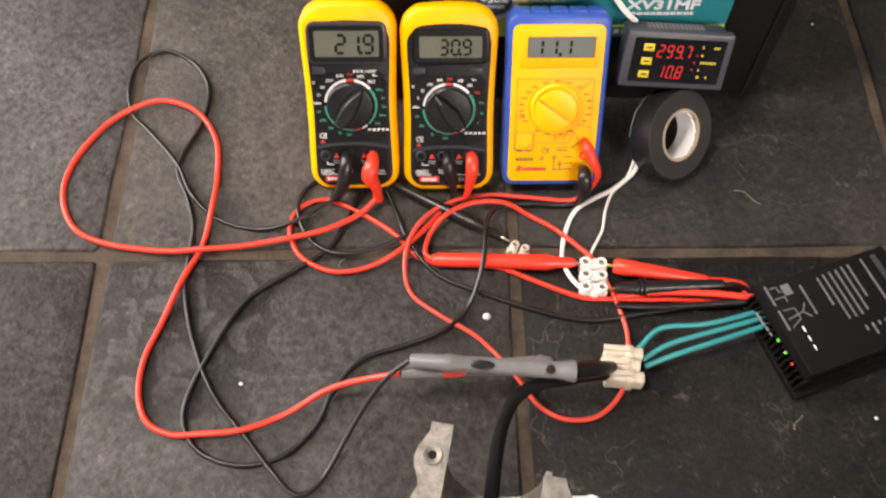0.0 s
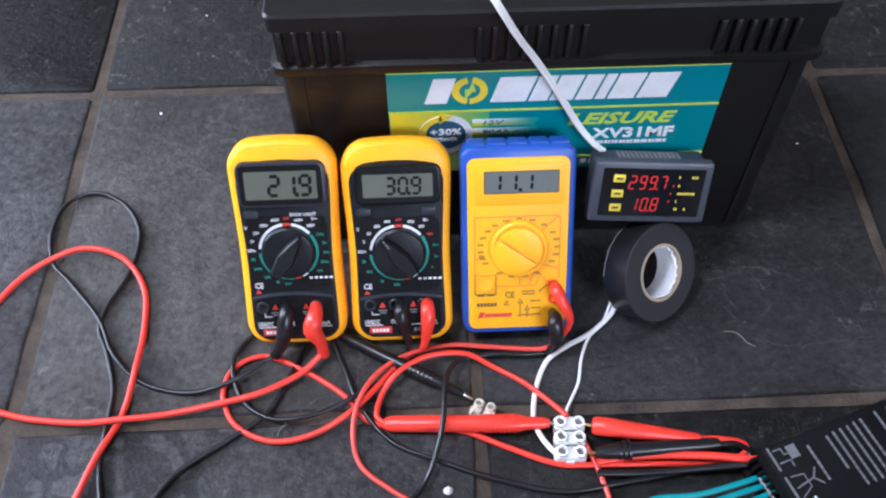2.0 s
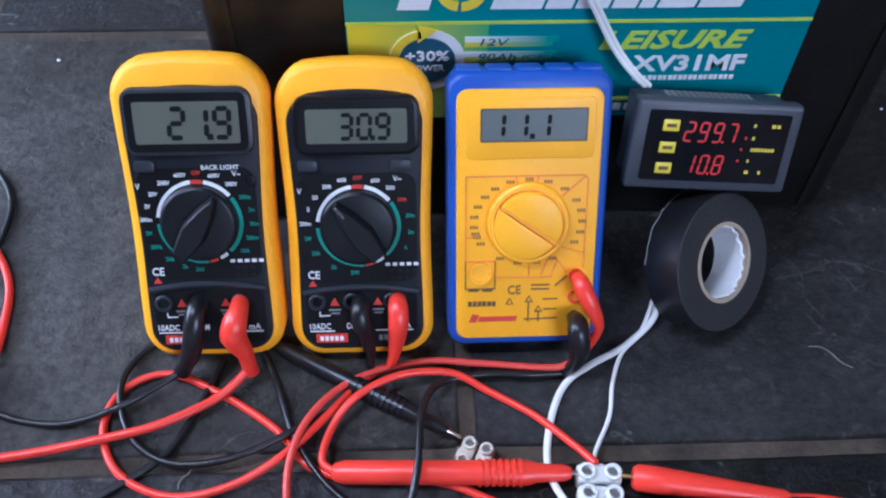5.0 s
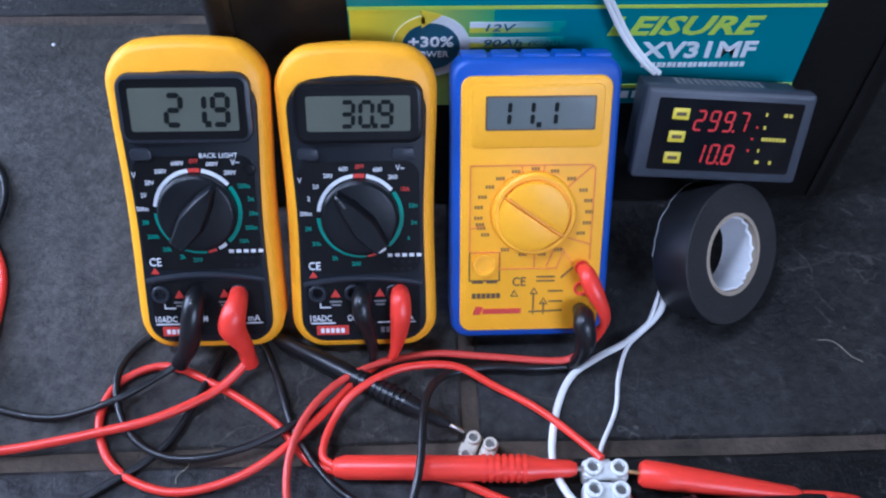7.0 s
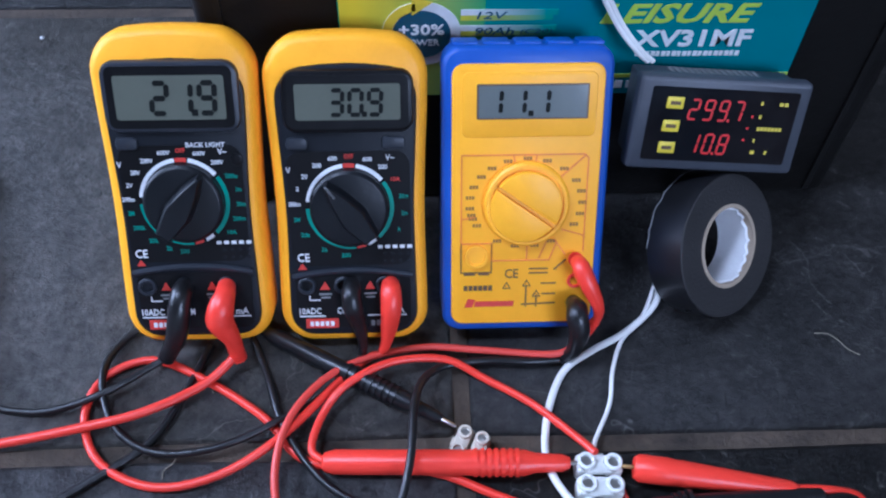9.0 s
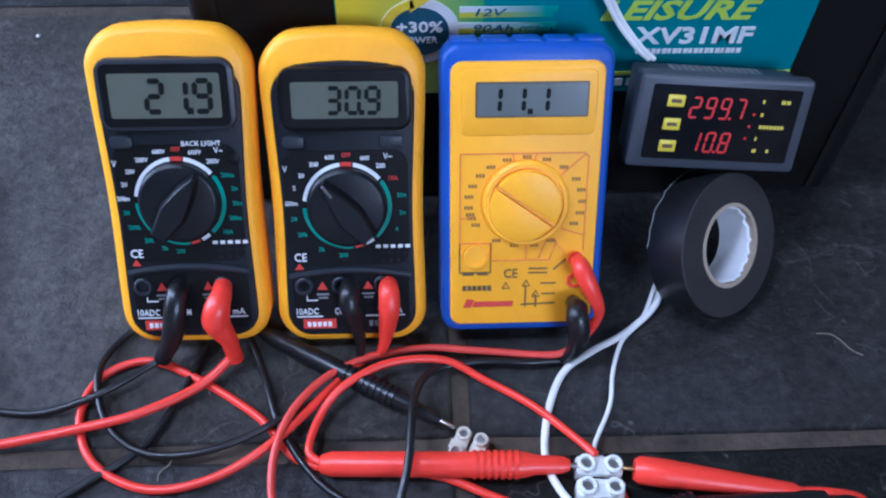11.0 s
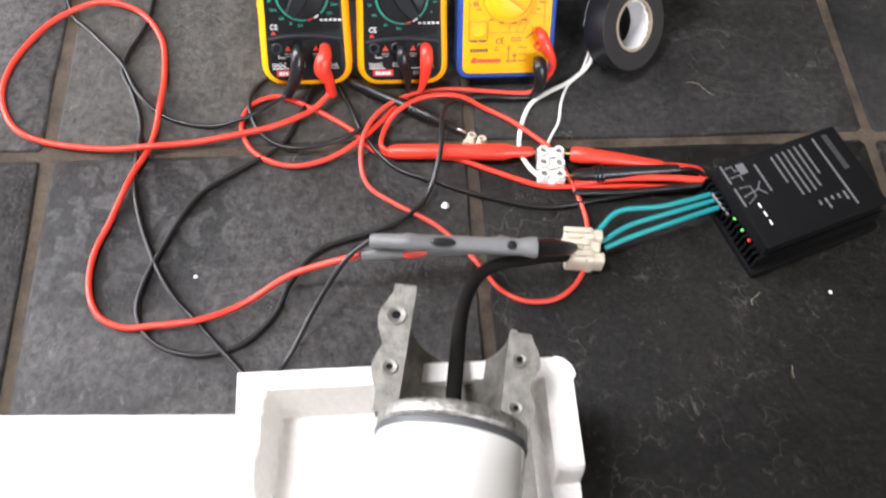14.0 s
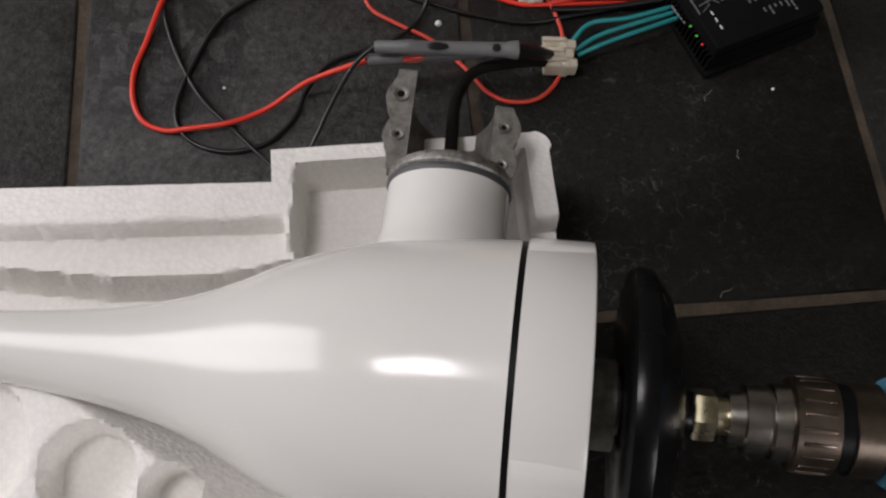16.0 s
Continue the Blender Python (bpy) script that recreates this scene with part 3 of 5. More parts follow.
def black_meter(m, hgt, w, thick, number, dial_turn, plug_red, lcd_box, dial_y, first):
    th = root("multimeter", m, "black digital multimeter in a yellow rubber holster" + (" and backlight button" if first else " and dark display surround"), "multimeter", "meters leaning on the battery")
    o = waisted(w, hgt, 0.015, 0.045)
    layers = [(-1.0, 0.007), (-0.85, 0.002), (-0.7, 0.0), (-0.16, 0.0), (-0.06, 0.0012), (0.0, 0.0038)]
    loops = []
    for k, d in layers:
        loops.append([(x, y, (k * thick * (1 - 0.42 * max(0, y / hgt))) if k < -0.3 else k * thick) for x, y in inset(o, d)])
    holster = part("holster", loft(loops), YELLOW, th, "yellow rubber holster", 50)
    for k in range(8 if first else 0):
        for sx in (-1,):
            part("grip", moved(soft_slab(rrect(-0.0012, -0.0012, 0.0012, 0.0012, 0.0005, 2), 0, 0.0008, 0, 0.0005), pose(sx * (w / 2 * 0.945), hgt * (0.42 + k * 0.045), -0.009, 0, 90 * sx, 0)), YELLOW, holster)
    pw = w / 2 - 0.0048
    po = waisted(pw * 2, hgt - 0.0165, 0.011, 0.05)
    po = [(x, y + 0.0045) for x, y in po]
    face = part("front_panel", soft_slab(po, -0.006, 0.0016, 0, 0.0014), CHARCOAL, th)
    z = 0.0016
    lx0, ly0, lx1, ly1 = lcd_box
    part("display_frame", soft_slab(rrect(lx0 - 0.0055, ly0 - 0.0055, lx1 + 0.0055, ly1 + 0.0055, 0.006), z - 0.001, z + 0.0022, 0, 0.0016), BUTTON if first else BLACKPL, th)
    part("display_recess", slab(rrect(lx0 - 0.0032, ly0 - 0.0035, lx1 + 0.0032, ly1 + 0.0035, 0.003), [(z + 0.0018, 0), (z + 0.0024, 0)]), BLACKPL, th)
    lcd = part("display", slab(rrect(lx0, ly0, lx1, ly1, 0.001, 2), [(z + 0.002, 0), (z + 0.0028, 0)]), LCD, th, "grey-green liquid crystal display")
    dh = (ly1 - ly0) * 0.68
    digits(readout(number, lx0 + (lx1 - lx0) * 0.33, ly0 + (ly1 - ly0) * 0.15, dh * 0.50, dh, dh * 0.80, dh * 0.18, z + 0.0028, 0.05), INK, lcd)
    # buttons
    by = ly0 - 0.0125
    part("button", soft_slab(rrect(-0.0255, by, -0.0165, by + 0.0050, 0.0018), z - 0.001, z + 0.0014, 0, 0.0006), BUTTON, th)
    if first:
        part("button", soft_slab(disc(0.0235, by - 0.0045, 0.0026, 16), z - 0.001, z + 0.001, 0, 0.0004), BLACKPL, th)
        part("lettering", words("BACK LIGHT", 0.0030, by + 0.0006, 0.0190, by + 0.0026, z), WHITEINK, th)
    else:
        part("button", soft_slab(rrect(0.0145, by, 0.0240, by + 0.0050, 0.0014), z - 0.001, z + 0.0014, 0, 0.0006), BUTTON, th)
    # black scale field, rings and dial
    cy = dial_y
    part("scale_field", slab(rrect(-pw + 0.0035, cy - 0.0265, pw - 0.0035, cy + 0.024, 0.006), [(z - 0.0005, 0), (z + 0.0002, 0)]), BLACKPL, th)
    zz = z + 0.0002
    r0, r1 = 0.0172, 0.0189
    for a0, a1, mt in ((98, 172, WHITEINK), (82, 97, REDINK), (40, 80, WHITEINK), (-48, 36, GREENINK), (-66, -54, WHITEINK), (-82, -70, REDINK), (-178, -84, GREENINK)):
        part("scale_ring", arc(0, cy, r0, r1, a0, a1, zz, 0.0003), mt, th)
    if first:
        marks = ((176, "200m", "W"), (160, "2V", "W"), (144, "20V", "W"), (126, "200V", "W"), (106, "600V", "W"), (89, "OFF", "R"), (70, "600V", "W"), (50, "200V", "W"), (30, "200u", "G"), (14, "2m", "G"), (-3, "20m", "G"), (-20, "200m", "G"), (-38, "10A", "G"),
                 (-96, "200", "G"), (-112, "2k", "G"), (-130, "20k", "G"), (-150, "200k", "G"), (-168, "2M", "G"))
    else:
        marks = ((176, "200m", "W"), (158, "2", "W"), (142, "20", "W"), (124, "200", "W"), (106, "600", "W"), (89, "OFF", "R"), (70, "600", "W"), (52, "200", "W"), (33, "10A", "R"), (12, "20m", "G"), (-8, "2m", "G"), (-28, "A", "G"),
                 (-96, "200", "G"), (-120, "2k", "G"), (-146, "20k", "G"), (-166, "2M", "G"))
    for a, text, k in marks:
        rx, ry = 0.0236 * math.cos(radians(a)), 0.0219 * math.sin(radians(a))
        wd = 0.0013 * len(text)
        part("lettering", words(text, rx - wd / 2, cy + ry - 0.00095, rx + wd / 2, cy + ry + 0.00095, zz, bold=0.012), {"W": WHITEINK, "R": REDINK, "G": GREENINK}[k], th)
    part("lettering", words("V", -0.0262, cy + 0.0150, -0.0243, cy + 0.0175, zz), WHITEINK, th)
    part("lettering", words("V~", 0.0158, cy + 0.0200, 0.0195, cy + 0.0225, zz), WHITEINK, th)
    part("lettering", words("CE", -0.0238, cy - 0.0245, -0.0185, cy - 0.0208, zz), WHITEINK, th)
    part("warning_mark", slab([(-0.0238, cy - 0.0282), (-0.0200, cy - 0.0282), (-0.0219, cy - 0.0253)], [(z, 0), (z + 0.0004, 0)]), REDINK, th)
    for k in range(8):
        part("transistor_hole", slab(disc(0.0145 + (k % 4) * 0.0034, cy - 0.0215 - (k // 4) * 0.0034, 0.0008, 8), [(zz, 0), (zz + 0.0002, 0)]), CHARCOAL, th)
    part("print_bar", join(*[bar(0.0115 + k * 0.0032, cy - 0.0188, 0.0136 + k * 0.0032, cy - 0.0174, zz) for k in range(5)]), WHITEINK, th)
    dial = part("dial", moved(lathe([(0, 0.0168), (0.0035, 0.0168), (0.0048, 0.0157), (0.0050, 0.0150)], 40), pose(0, cy, z)), KNOB, th)
    grip = [(-0.0155, -0.0038), (-0.0030, -0.0062), (0.0080, -0.0042), (0.0158, -0.0012), (0.0158, 0.0012), (0.0080, 0.0042), (-0.0030, 0.0062), (-0.0155, 0.0038)]
    part("dial_grip", moved(slab(grip, [(0, 0), (0.0045, 0.0004), (0.0062, 0.0016)]), pose(0, cy, z + 0.0045, 0, 0, dial_turn)), KNOB, dial)
    part("dial_pointer", moved(bar(0.0090, -0.0005, 0.0152, 0.0005, 0, 0.0004), pose(0, cy, z + 0.0103, 0, 0, dial_turn)), GREYINK if not first else CHARCOAL, dial)
    # raised lip above the sockets
    lip = [(-pw + 0.003 + (2 * pw - 0.006) * k / 12, cy - 0.0315 + 0.0028 * (1 - (k / 6 - 1) ** 2), z + 0.0004) for k in range(13)]
    part("lip", tube(lip, 0.0014, 8, 2), BUTTON, th)
    sy = 0.0288
    part("socket_field", slab(rrect(-pw + 0.004, 0.0085, pw - 0.004, sy + 0.006, 0.004), [(z - 0.0005, 0), (z + 0.0002, 0)]), BLACKPL, th)
    for sx in (-0.0205, -0.0045, 0.0140):
        part("socket", moved(loft([[(r * math.cos(t), r * math.sin(t), h) for t in [2 * math.pi * k / 20 for k in range(20)]] for r, h in ((0.0040, 0), (0.0040, 0.0012), (0.0036, 0.0016), (0.0027, 0.0016), (0.0024, 0.0002))], False, True), pose(sx, sy, z)), BUTTON, th)
    for sx in (-0.0125, 0.0075):
        part("warning_mark", slab([(sx - 0.0022, sy - 0.0020), (sx + 0.0022, sy - 0.0020), (sx, sy + 0.0018)], [(zz, 0), (zz + 0.0003, 0)]), REDINK, th)
        part("print_bar", join(bar(sx - 0.0028, sy - 0.0046, sx + 0.0028, sy - 0.0038, zz), bar(sx - 0.0020, sy - 0.0062, sx + 0.0022, sy - 0.0055, zz)), GREYINK, th)
    part("print_line", strip([(-0.0195, sy - 0.0050), (-0.0195, sy - 0.0070), (-0.0150, sy - 0.0070)], 0.0005, zz), WHITEINK, th)
    part("lettering", words("10ADC", -0.0245, 0.0150, -0.0148, 0.0180, zz), WHITEINK, th)
    part("lettering", words("COM", -0.0075, 0.0150, -0.0012, 0.0180, zz), WHITEINK, th)
    part("lettering", words("mA", 0.0170, 0.0150, 0.0225, 0.0180, zz), WHITEINK, th)
    part("print_line", join(bar(-0.0245, 0.0138, -0.0130, 0.0143, zz), bar(0.006, 0.0138, 0.0235, 0.0143, zz)), WHITEINK, th)
    part("brand_block", bar(-0.0218, 0.0084, -0.0072, 0.0128, zz, 0.0004), REDINK, th)
    part("brand_bar", join(*[bar(-0.0200 + k * 0.0023, 0.0094, -0.0184 + k * 0.0023, 0.0116, zz + 0.0004, 0.0002) for k in range(5)]), WHITEINK, th)
    part("print_bar", join(*[bar(0.0075 + k * 0.0024, 0.0090, 0.0092 + k * 0.0024, 0.0116, zz) for k in range(3)]), GREYINK, th)
    return th


M1 = leaning(-0.0670, 0.0090) @ Matrix.Diagonal((1.0, 1.035, 1, 1))
M2 = leaning(0.0026, 0.0080) @ Matrix.Diagonal((1.0, 1.03, 1, 1))
M3 = leaning(0.0782, 0.0120) @ Matrix.Diagonal((1.005, 1.035, 1, 1))
meter_a = black_meter(M1, 0.1335, 0.0675, 0.0275, "21.9", 55, None, (-0.0225, 0.1015, 0.0215, 0.1190), 0.0665, True)
meter_b = black_meter(M2, 0.1325, 0.0685, 0.0255, "30.9", 128, None, (-0.0205, 0.1020, 0.0225, 0.1165), 0.0645, False)


def yellow_meter(m):
    th = root("multimeter", m, "yellow digital multimeter with a blue surround and yellow dial", "multimeter", "meters leaning on the battery")
    w, hgt, thick = 0.0715, 0.1255, 0.032
    o = rrect(-w / 2, 0, w / 2, hgt, 0.008, 6)
    loops = []
    for k, d in [(-1.0, 0.006), (-0.9, 0.002), (-0.8, 0), (-0.10, 0), (-0.03, 0.0008), (0, 0.0022)]:
        loops.append([(x, y, (k * thick * (1 - 0.42 * y / hgt)) if k < -0.3 else k * thick) for x, y in inset(o, d)])
    shell = part("surround", loft(loops), BLUE, th, "blue plastic surround")
    for k in range(5):
        part("rib", moved(soft_slab(rrect(-0.0055, -0.006, 0.0055, 0.006, 0.001, 2), 0, 0.0012, 0, 0.0006), pose(-0.026 + k * 0.013, hgt - 0.0002, -0.010, -90, 0, 0)), BLUE, shell)
    z = 0.0012
    fx = w / 2 - 0.0040
    part("front_panel", soft_slab(rrect(-fx, 0.0042, fx, hgt - 0.0068, 0.005), -0.004, z, 0, 0.0010), YELLOW2, th)
    part("display_frame", soft_slab(rrect(-0.0275, 0.089, 0.0285, 0.1155, 0.003), z - 0.001, z + 0.0004, 0, 0.0004), YELLOW2, th)
    part("display_recess", slab(rrect(-0.0215, 0.0965, 0.0250, 0.1108, 0.0006, 2), [(z, 0), (z + 0.0006, 0)]), DARKINK, th)
    lcd = part("display", slab(rrect(-0.0207, 0.0972, 0.0242, 0.1101, 0.0005, 2), [(z, 0), (z + 0.0009, 0)]), LCD_BLUE, th, "grey-blue liquid crystal display")
    digits(readout("11.1", -0.0165, 0.0988, 0.0048, 0.0098, 0.0098, 0.0018, z + 0.0009, 0.05), INK, lcd)
    cy, cx = 0.0605, 0.0005
    # printed range lines
    lines = [[(-0.0275, 0.0815), (0.0245, 0.0815), (0.0265, 0.0800), (0.0265, 0.0385)], [(-0.0275, 0.0815), (-0.0275, 0.0400)], [(-0.0055, 0.0815), (-0.0045, 0.0765), (0.0035, 0.0765), (0.0045, 0.0815)],
             [(0.0135, 0.0705), (0.0255, 0.0812)], [(-0.0140, 0.0345), (0.0115, 0.0345), (0.0145, 0.0425)], [(-0.0140, 0.0345), (-0.0140, 0.0425), (-0.0275, 0.0425)], [(0.0015, 0.0350), (0.0015, 0.0415)], [(0.0070, 0.0355), (0.0100, 0.0430)],
             [(0.0165, 0.0485), (0.0265, 0.0455)], [(0.0135, 0.0440), (0.0185, 0.0370)], [(-0.0275, 0.0535), (-0.0215, 0.0545)]]
    for pts in lines:
        part("range_line", strip(pts, 0.0006, z, 0.0003), ORANGEINK, th)
    part("socket_patch", strip([(-0.0275, 0.0425), (-0.0275, 0.0290), (-0.0140, 0.0290), (-0.0140, 0.0425)], 0.0005, z, 0.0003), DARKINK, th)
    for a in (172, 158, 143, 128, 110, 90, 70, 50, 30, 15, 0, -15, -30, -62, -80, -100, -120, -150, -165, 186, 200):
        rx, ry = cx + 0.0245 * math.cos(radians(a)), cy + 0.0195 * math.sin(radians(a))
        part("scale_figure", join(*[bar(rx - 0.0018 + j * 0.0013, ry - 0.0007, rx - 0.0008 + j * 0.0013, ry + 0.0007, z) for j in range(3)]), TANINK, th)
    dial = part("dial", moved(lathe([(0, 0.0185), (0.0025, 0.0185), (0.0034, 0.0175), (0.0034, 0.0160), (0.0026, 0.0158)], 44), pose(cx, cy, z)), YELLOW2, th)
    half = [(0.0150 * math.cos(radians(a)), 0.0150 * math.sin(radians(a))) for a in range(0, 181, 12)]
    part("dial_grip", moved(soft_slab(half, 0, 0.0030, 0, 0.0008), pose(cx, cy, z + 0.0026, 0, 0, -35)), YELLOW2, dial)
    part("dial_grip", moved(soft_slab(half, 0, 0.0018, 0, 0.0008), pose(cx - 0.001, cy - 0.0012, z + 0.0026, 0, 0, 145)), YELLOW2, dial)
    part("dial_pointer", moved(bar(-0.0150, -0.0004, 0.0150, 0.0004, 0, 0.0003), pose(cx, cy, z + 0.0056, 0, 0, -35)), AMBERLINE, dial)
    tr = part("transistor_socket", moved(lathe([(0, 0.0052), (0.0014, 0.0052), (0.0014, 0.0040), (0.0006, 0.0038)], 20), pose(-0.0208, 0.0368, z)), YELLOW2, th)
    part("print_bar", join(bar(-0.0262, 0.0278, -0.0212, 0.0290, z), bar(-0.0198, 0.0278, -0.0150, 0.0290, z)), DARKINK, th)
    part("lettering", words("CE", -0.0080, 0.0262, -0.0020, 0.0305, z), DARKINK, th)
    part("print_bar", join(*[bar(-0.0262 + k * 0.0022, 0.0205, -0.0245 + k * 0.0022, 0.0228, z) for k in range(6)]), DARKINK, th)
    part("brand_bar", join(slab([(-0.0258, 0.0125), (-0.0225, 0.0125), (-0.0210, 0.0160), (-0.0243, 0.0165)], [(z, 0), (z + 0.0003, 0)]), bar(-0.0215, 0.0128, -0.0040, 0.0152, z, 0.0003, 0.0006)), REDINK, th)
    for pts in ([(0.0030, 0.0285), (0.0110, 0.0285)], [(0.0030, 0.0305), (0.0110, 0.0305)], [(0.0018, 0.0125), (0.0018, 0.0225)], [(0.0065, 0.0125), (0.0065, 0.0180)], [(0.0, 0.0135), (0.0150, 0.0140)], [(0.0090, 0.0185), (0.0150, 0.0185)], [(0.0085, 0.0235), (0.0150, 0.0235)], [(0.0140, 0.0300), (0.0190, 0.0345)]):
        part("print_line", strip(pts, 0.0006, z), DARKINK, th)
    for tx, ty in ((0.0020, 0.0235), (0.0065, 0.0185), (-0.0070, 0.0225)):
        part("warning_mark", strip([(tx - 0.0016, ty - 0.0012), (tx + 0.0016, ty - 0.0012), (tx, ty + 0.0016), (tx - 0.0016, ty - 0.0012)], 0.0004, z), DARKINK, th)
    for sy in (0.0345, 0.0245, 0.0140):
        part("socket", moved(loft([[(r * math.cos(t), r * math.sin(t), h) for t in [2 * math.pi * k / 20 for k in range(20)]] for r, h in ((0.0034, 0), (0.0034, 0.0008), (0.0023, 0.0008), (0.0021, -0.001))], False, True), pose(0.0235, sy, z)), RED if sy > 0.02 else BLACKPL, th)
    return th


meter_c = yellow_meter(M3)


# ---- leads: plug boot on the meter, cable over the floor ----
def boot(m, pts, r, ribs):
    """A right-angled plug boot in meter coordinates, with strain-relief rings."""
    p = [m @ Vector(q) for q in pts]
    out = [tube(p, r, 14, 5)]
    a, b = p[-2], p[-1]
    # the first piece is the boot, the others its rings
    for k in range(ribs):
        q = a.lerp(b, 0.15 + 0.8 * k / max(1, ribs - 1))
        d = (b - a).normalized() * 0.0006
        out.append(tube([q - d, q + d], r[-1] + 0.0007, 12, 1, False))
    return out


def lead(name, label, mat, cable, r, boots=(), category="test lead"):
    th = root(name, Matrix.Identity(4), label, category)
    part("cable", tube(cable, r, 10, 5), mat, th)
    for pieces, mt in boots:
        pl = part("plug", pieces[0], mt, th)
        for q in pieces[1:]:
            part("ring", q, mt, pl)
    return th


Z = 0.0022
G1R = [(0.0140, 0.0288, 0.002), (0.0142, 0.0270, 0.009), (0.0128, 0.0230, 0.0125), (0.0118, 0.0165, 0.0125), (0.0158, 0.0075, 0.0110), (0.0172, -0.0040, 0.0070)]
G1B = [(-0.0045, 0.0288, 0.002), (-0.0045, 0.0280, 0.009), (-0.0055, 0.0220, 0.0115), (-0.0070, 0.0140, 0.0115), (-0.0098, 0.0060, 0.0100), (-0.0150, -0.0030, 0.0075)]
red_end = M1 @ Vector(G1R[-1])
blk_end = M1 @ Vector(G1B[-1])
lead("red_test_lead", "bright red test lead looped widely over the slate floor", RED,
     [red_end, (-0.0500, 0.3430, 0.010), (-0.0640, 0.3300, 0.006), (-0.0880, 0.3165, 0.007), (-0.1130, 0.3105, 0.006), (-0.1480, 0.3045, 0.0045), (-0.1790, 0.3013, 0.0060), (-0.2060, 0.3013, 0.0035), (-0.2450, 0.3075, Z), (-0.2720, 0.3195, Z), (-0.2860, 0.3415, Z), (-0.2890, 0.3655, Z),
      (-0.2810, 0.3930, Z), (-0.2605, 0.4210, 0.004), (-0.2290, 0.4375, 0.005), (-0.1980, 0.4280, 0.005), (-0.1790, 0.4020, Z), (-0.1740, 0.3675, Z), (-0.1740, 0.3410, 0.005), (-0.1780, 0.3065, Z),
      (-0.1890, 0.2773, 0.004), (-0.1995, 0.2435, Z), (-0.2075, 0.2180, Z), (-0.2075, 0.1930, Z), (-0.1995, 0.1740, Z), (-0.1835, 0.1650, Z), (-0.1655, 0.1640, 0.005), (-0.1345, 0.1665, 0.006), (-0.1065, 0.1770, 0.006), (-0.0745, 0.1910, 0.018), (-0.0305, 0.1920, 0.0400)], 0.0021,
     [(boot(M1, G1R, [0.0040, 0.0046, 0.0058, 0.0062, 0.0040, 0.0030], 6), RED)])
lead("black_test_lead", "black test lead coiled in a small loop on the slate", BLACKPVC,
     [blk_end, (-0.0860, 0.3415, 0.006), (-0.1090, 0.3260, 0.006), (-0.1370, 0.3200, Z), (-0.1690, 0.3285, Z), (-0.1910, 0.3495, 0.004), (-0.2060, 0.3780, 0.004), (-0.2340, 0.4115, Z), (-0.2480, 0.4270, Z), (-0.2550, 0.4535, Z),
      (-0.2500, 0.4810, Z), (-0.2300, 0.4920, Z), (-0.2050, 0.4780, Z), (-0.1900, 0.4510, Z), (-0.1920, 0.4165, Z), (-0.2025, 0.3895, Z), (-0.2040, 0.3695, 0.004), (-0.1960, 0.3515, Z), (-0.1870, 0.3235, Z), (-0.1870, 0.2963, Z),
      (-0.1860, 0.2683, Z), (-0.1755, 0.2305, Z), (-0.1575, 0.1920, Z), (-0.1335, 0.1630, Z), (-0.1135, 0.1390, 0.004), (-0.1005, 0.1260, 0.003), (-0.0885, 0.1270, 0.003), (-0.0770, 0.1410, 0.004), (-0.0595, 0.1685, 0.018), (-0.0405, 0.1875, 0.040), (-0.0245, 0.1965, 0.0500)], 0.0017,
     [(boot(M1, G1B, [0.0042, 0.0046, 0.0050, 0.0050, 0.0044, 0.0032], 6), BLACKPVC)])

G2R = [(0.0165, 0.0288, 0.002), (0.0168, 0.0285, 0.009), (0.0168, 0.0220, 0.0110), (0.0158, 0.0130, 0.0095), (0.0140, 0.0030, 0.0070), (0.0115, -0.0040, 0.0050)]
G2B = [(-0.0005, 0.0288, 0.002), (-0.0005, 0.0280, 0.009), (0.0000, 0.0220, 0.0105), (0.0020, 0.0140, 0.0085), (0.0035, 0.0040, 0.0065), (0.0030, -0.0050, 0.0040)]
lead("red_test_lead", "red test lead curled in a small ring under the meters", RED,
     [M2 @ Vector(G2R[-1]), (0.0080, 0.3410, 0.006), (-0.0055, 0.3285, 0.006), (-0.0290, 0.3025, 0.007), (-0.0537, 0.2877, 0.004), (-0.0807, 0.2840, Z), (-0.1047, 0.2957, Z), (-0.1150, 0.3170, Z), (-0.1100, 0.3365, Z),
      (-0.0900, 0.3450, Z), (-0.0650, 0.3340, Z), (-0.0370, 0.3145, Z), (-0.0223, 0.2970, Z), (-0.0053, 0.2907, Z), (0.0350, 0.2873, Z), (0.0630, 0.2757, Z), (0.0940, 0.2627, Z), (0.1140, 0.2607, Z), (0.1543, 0.2597, Z),
      (0.1953, 0.2593, Z), (0.2117, 0.2633, 0.004), (0.2123, 0.2693, 0.006), (0.1990, 0.2717, 0.008), (0.1837, 0.2723, 0.009)], 0.0019,
     [(boot(M2, G2R, [0.0040, 0.0046, 0.0048, 0.0040, 0.0026, 0.0019], 0), RED)])
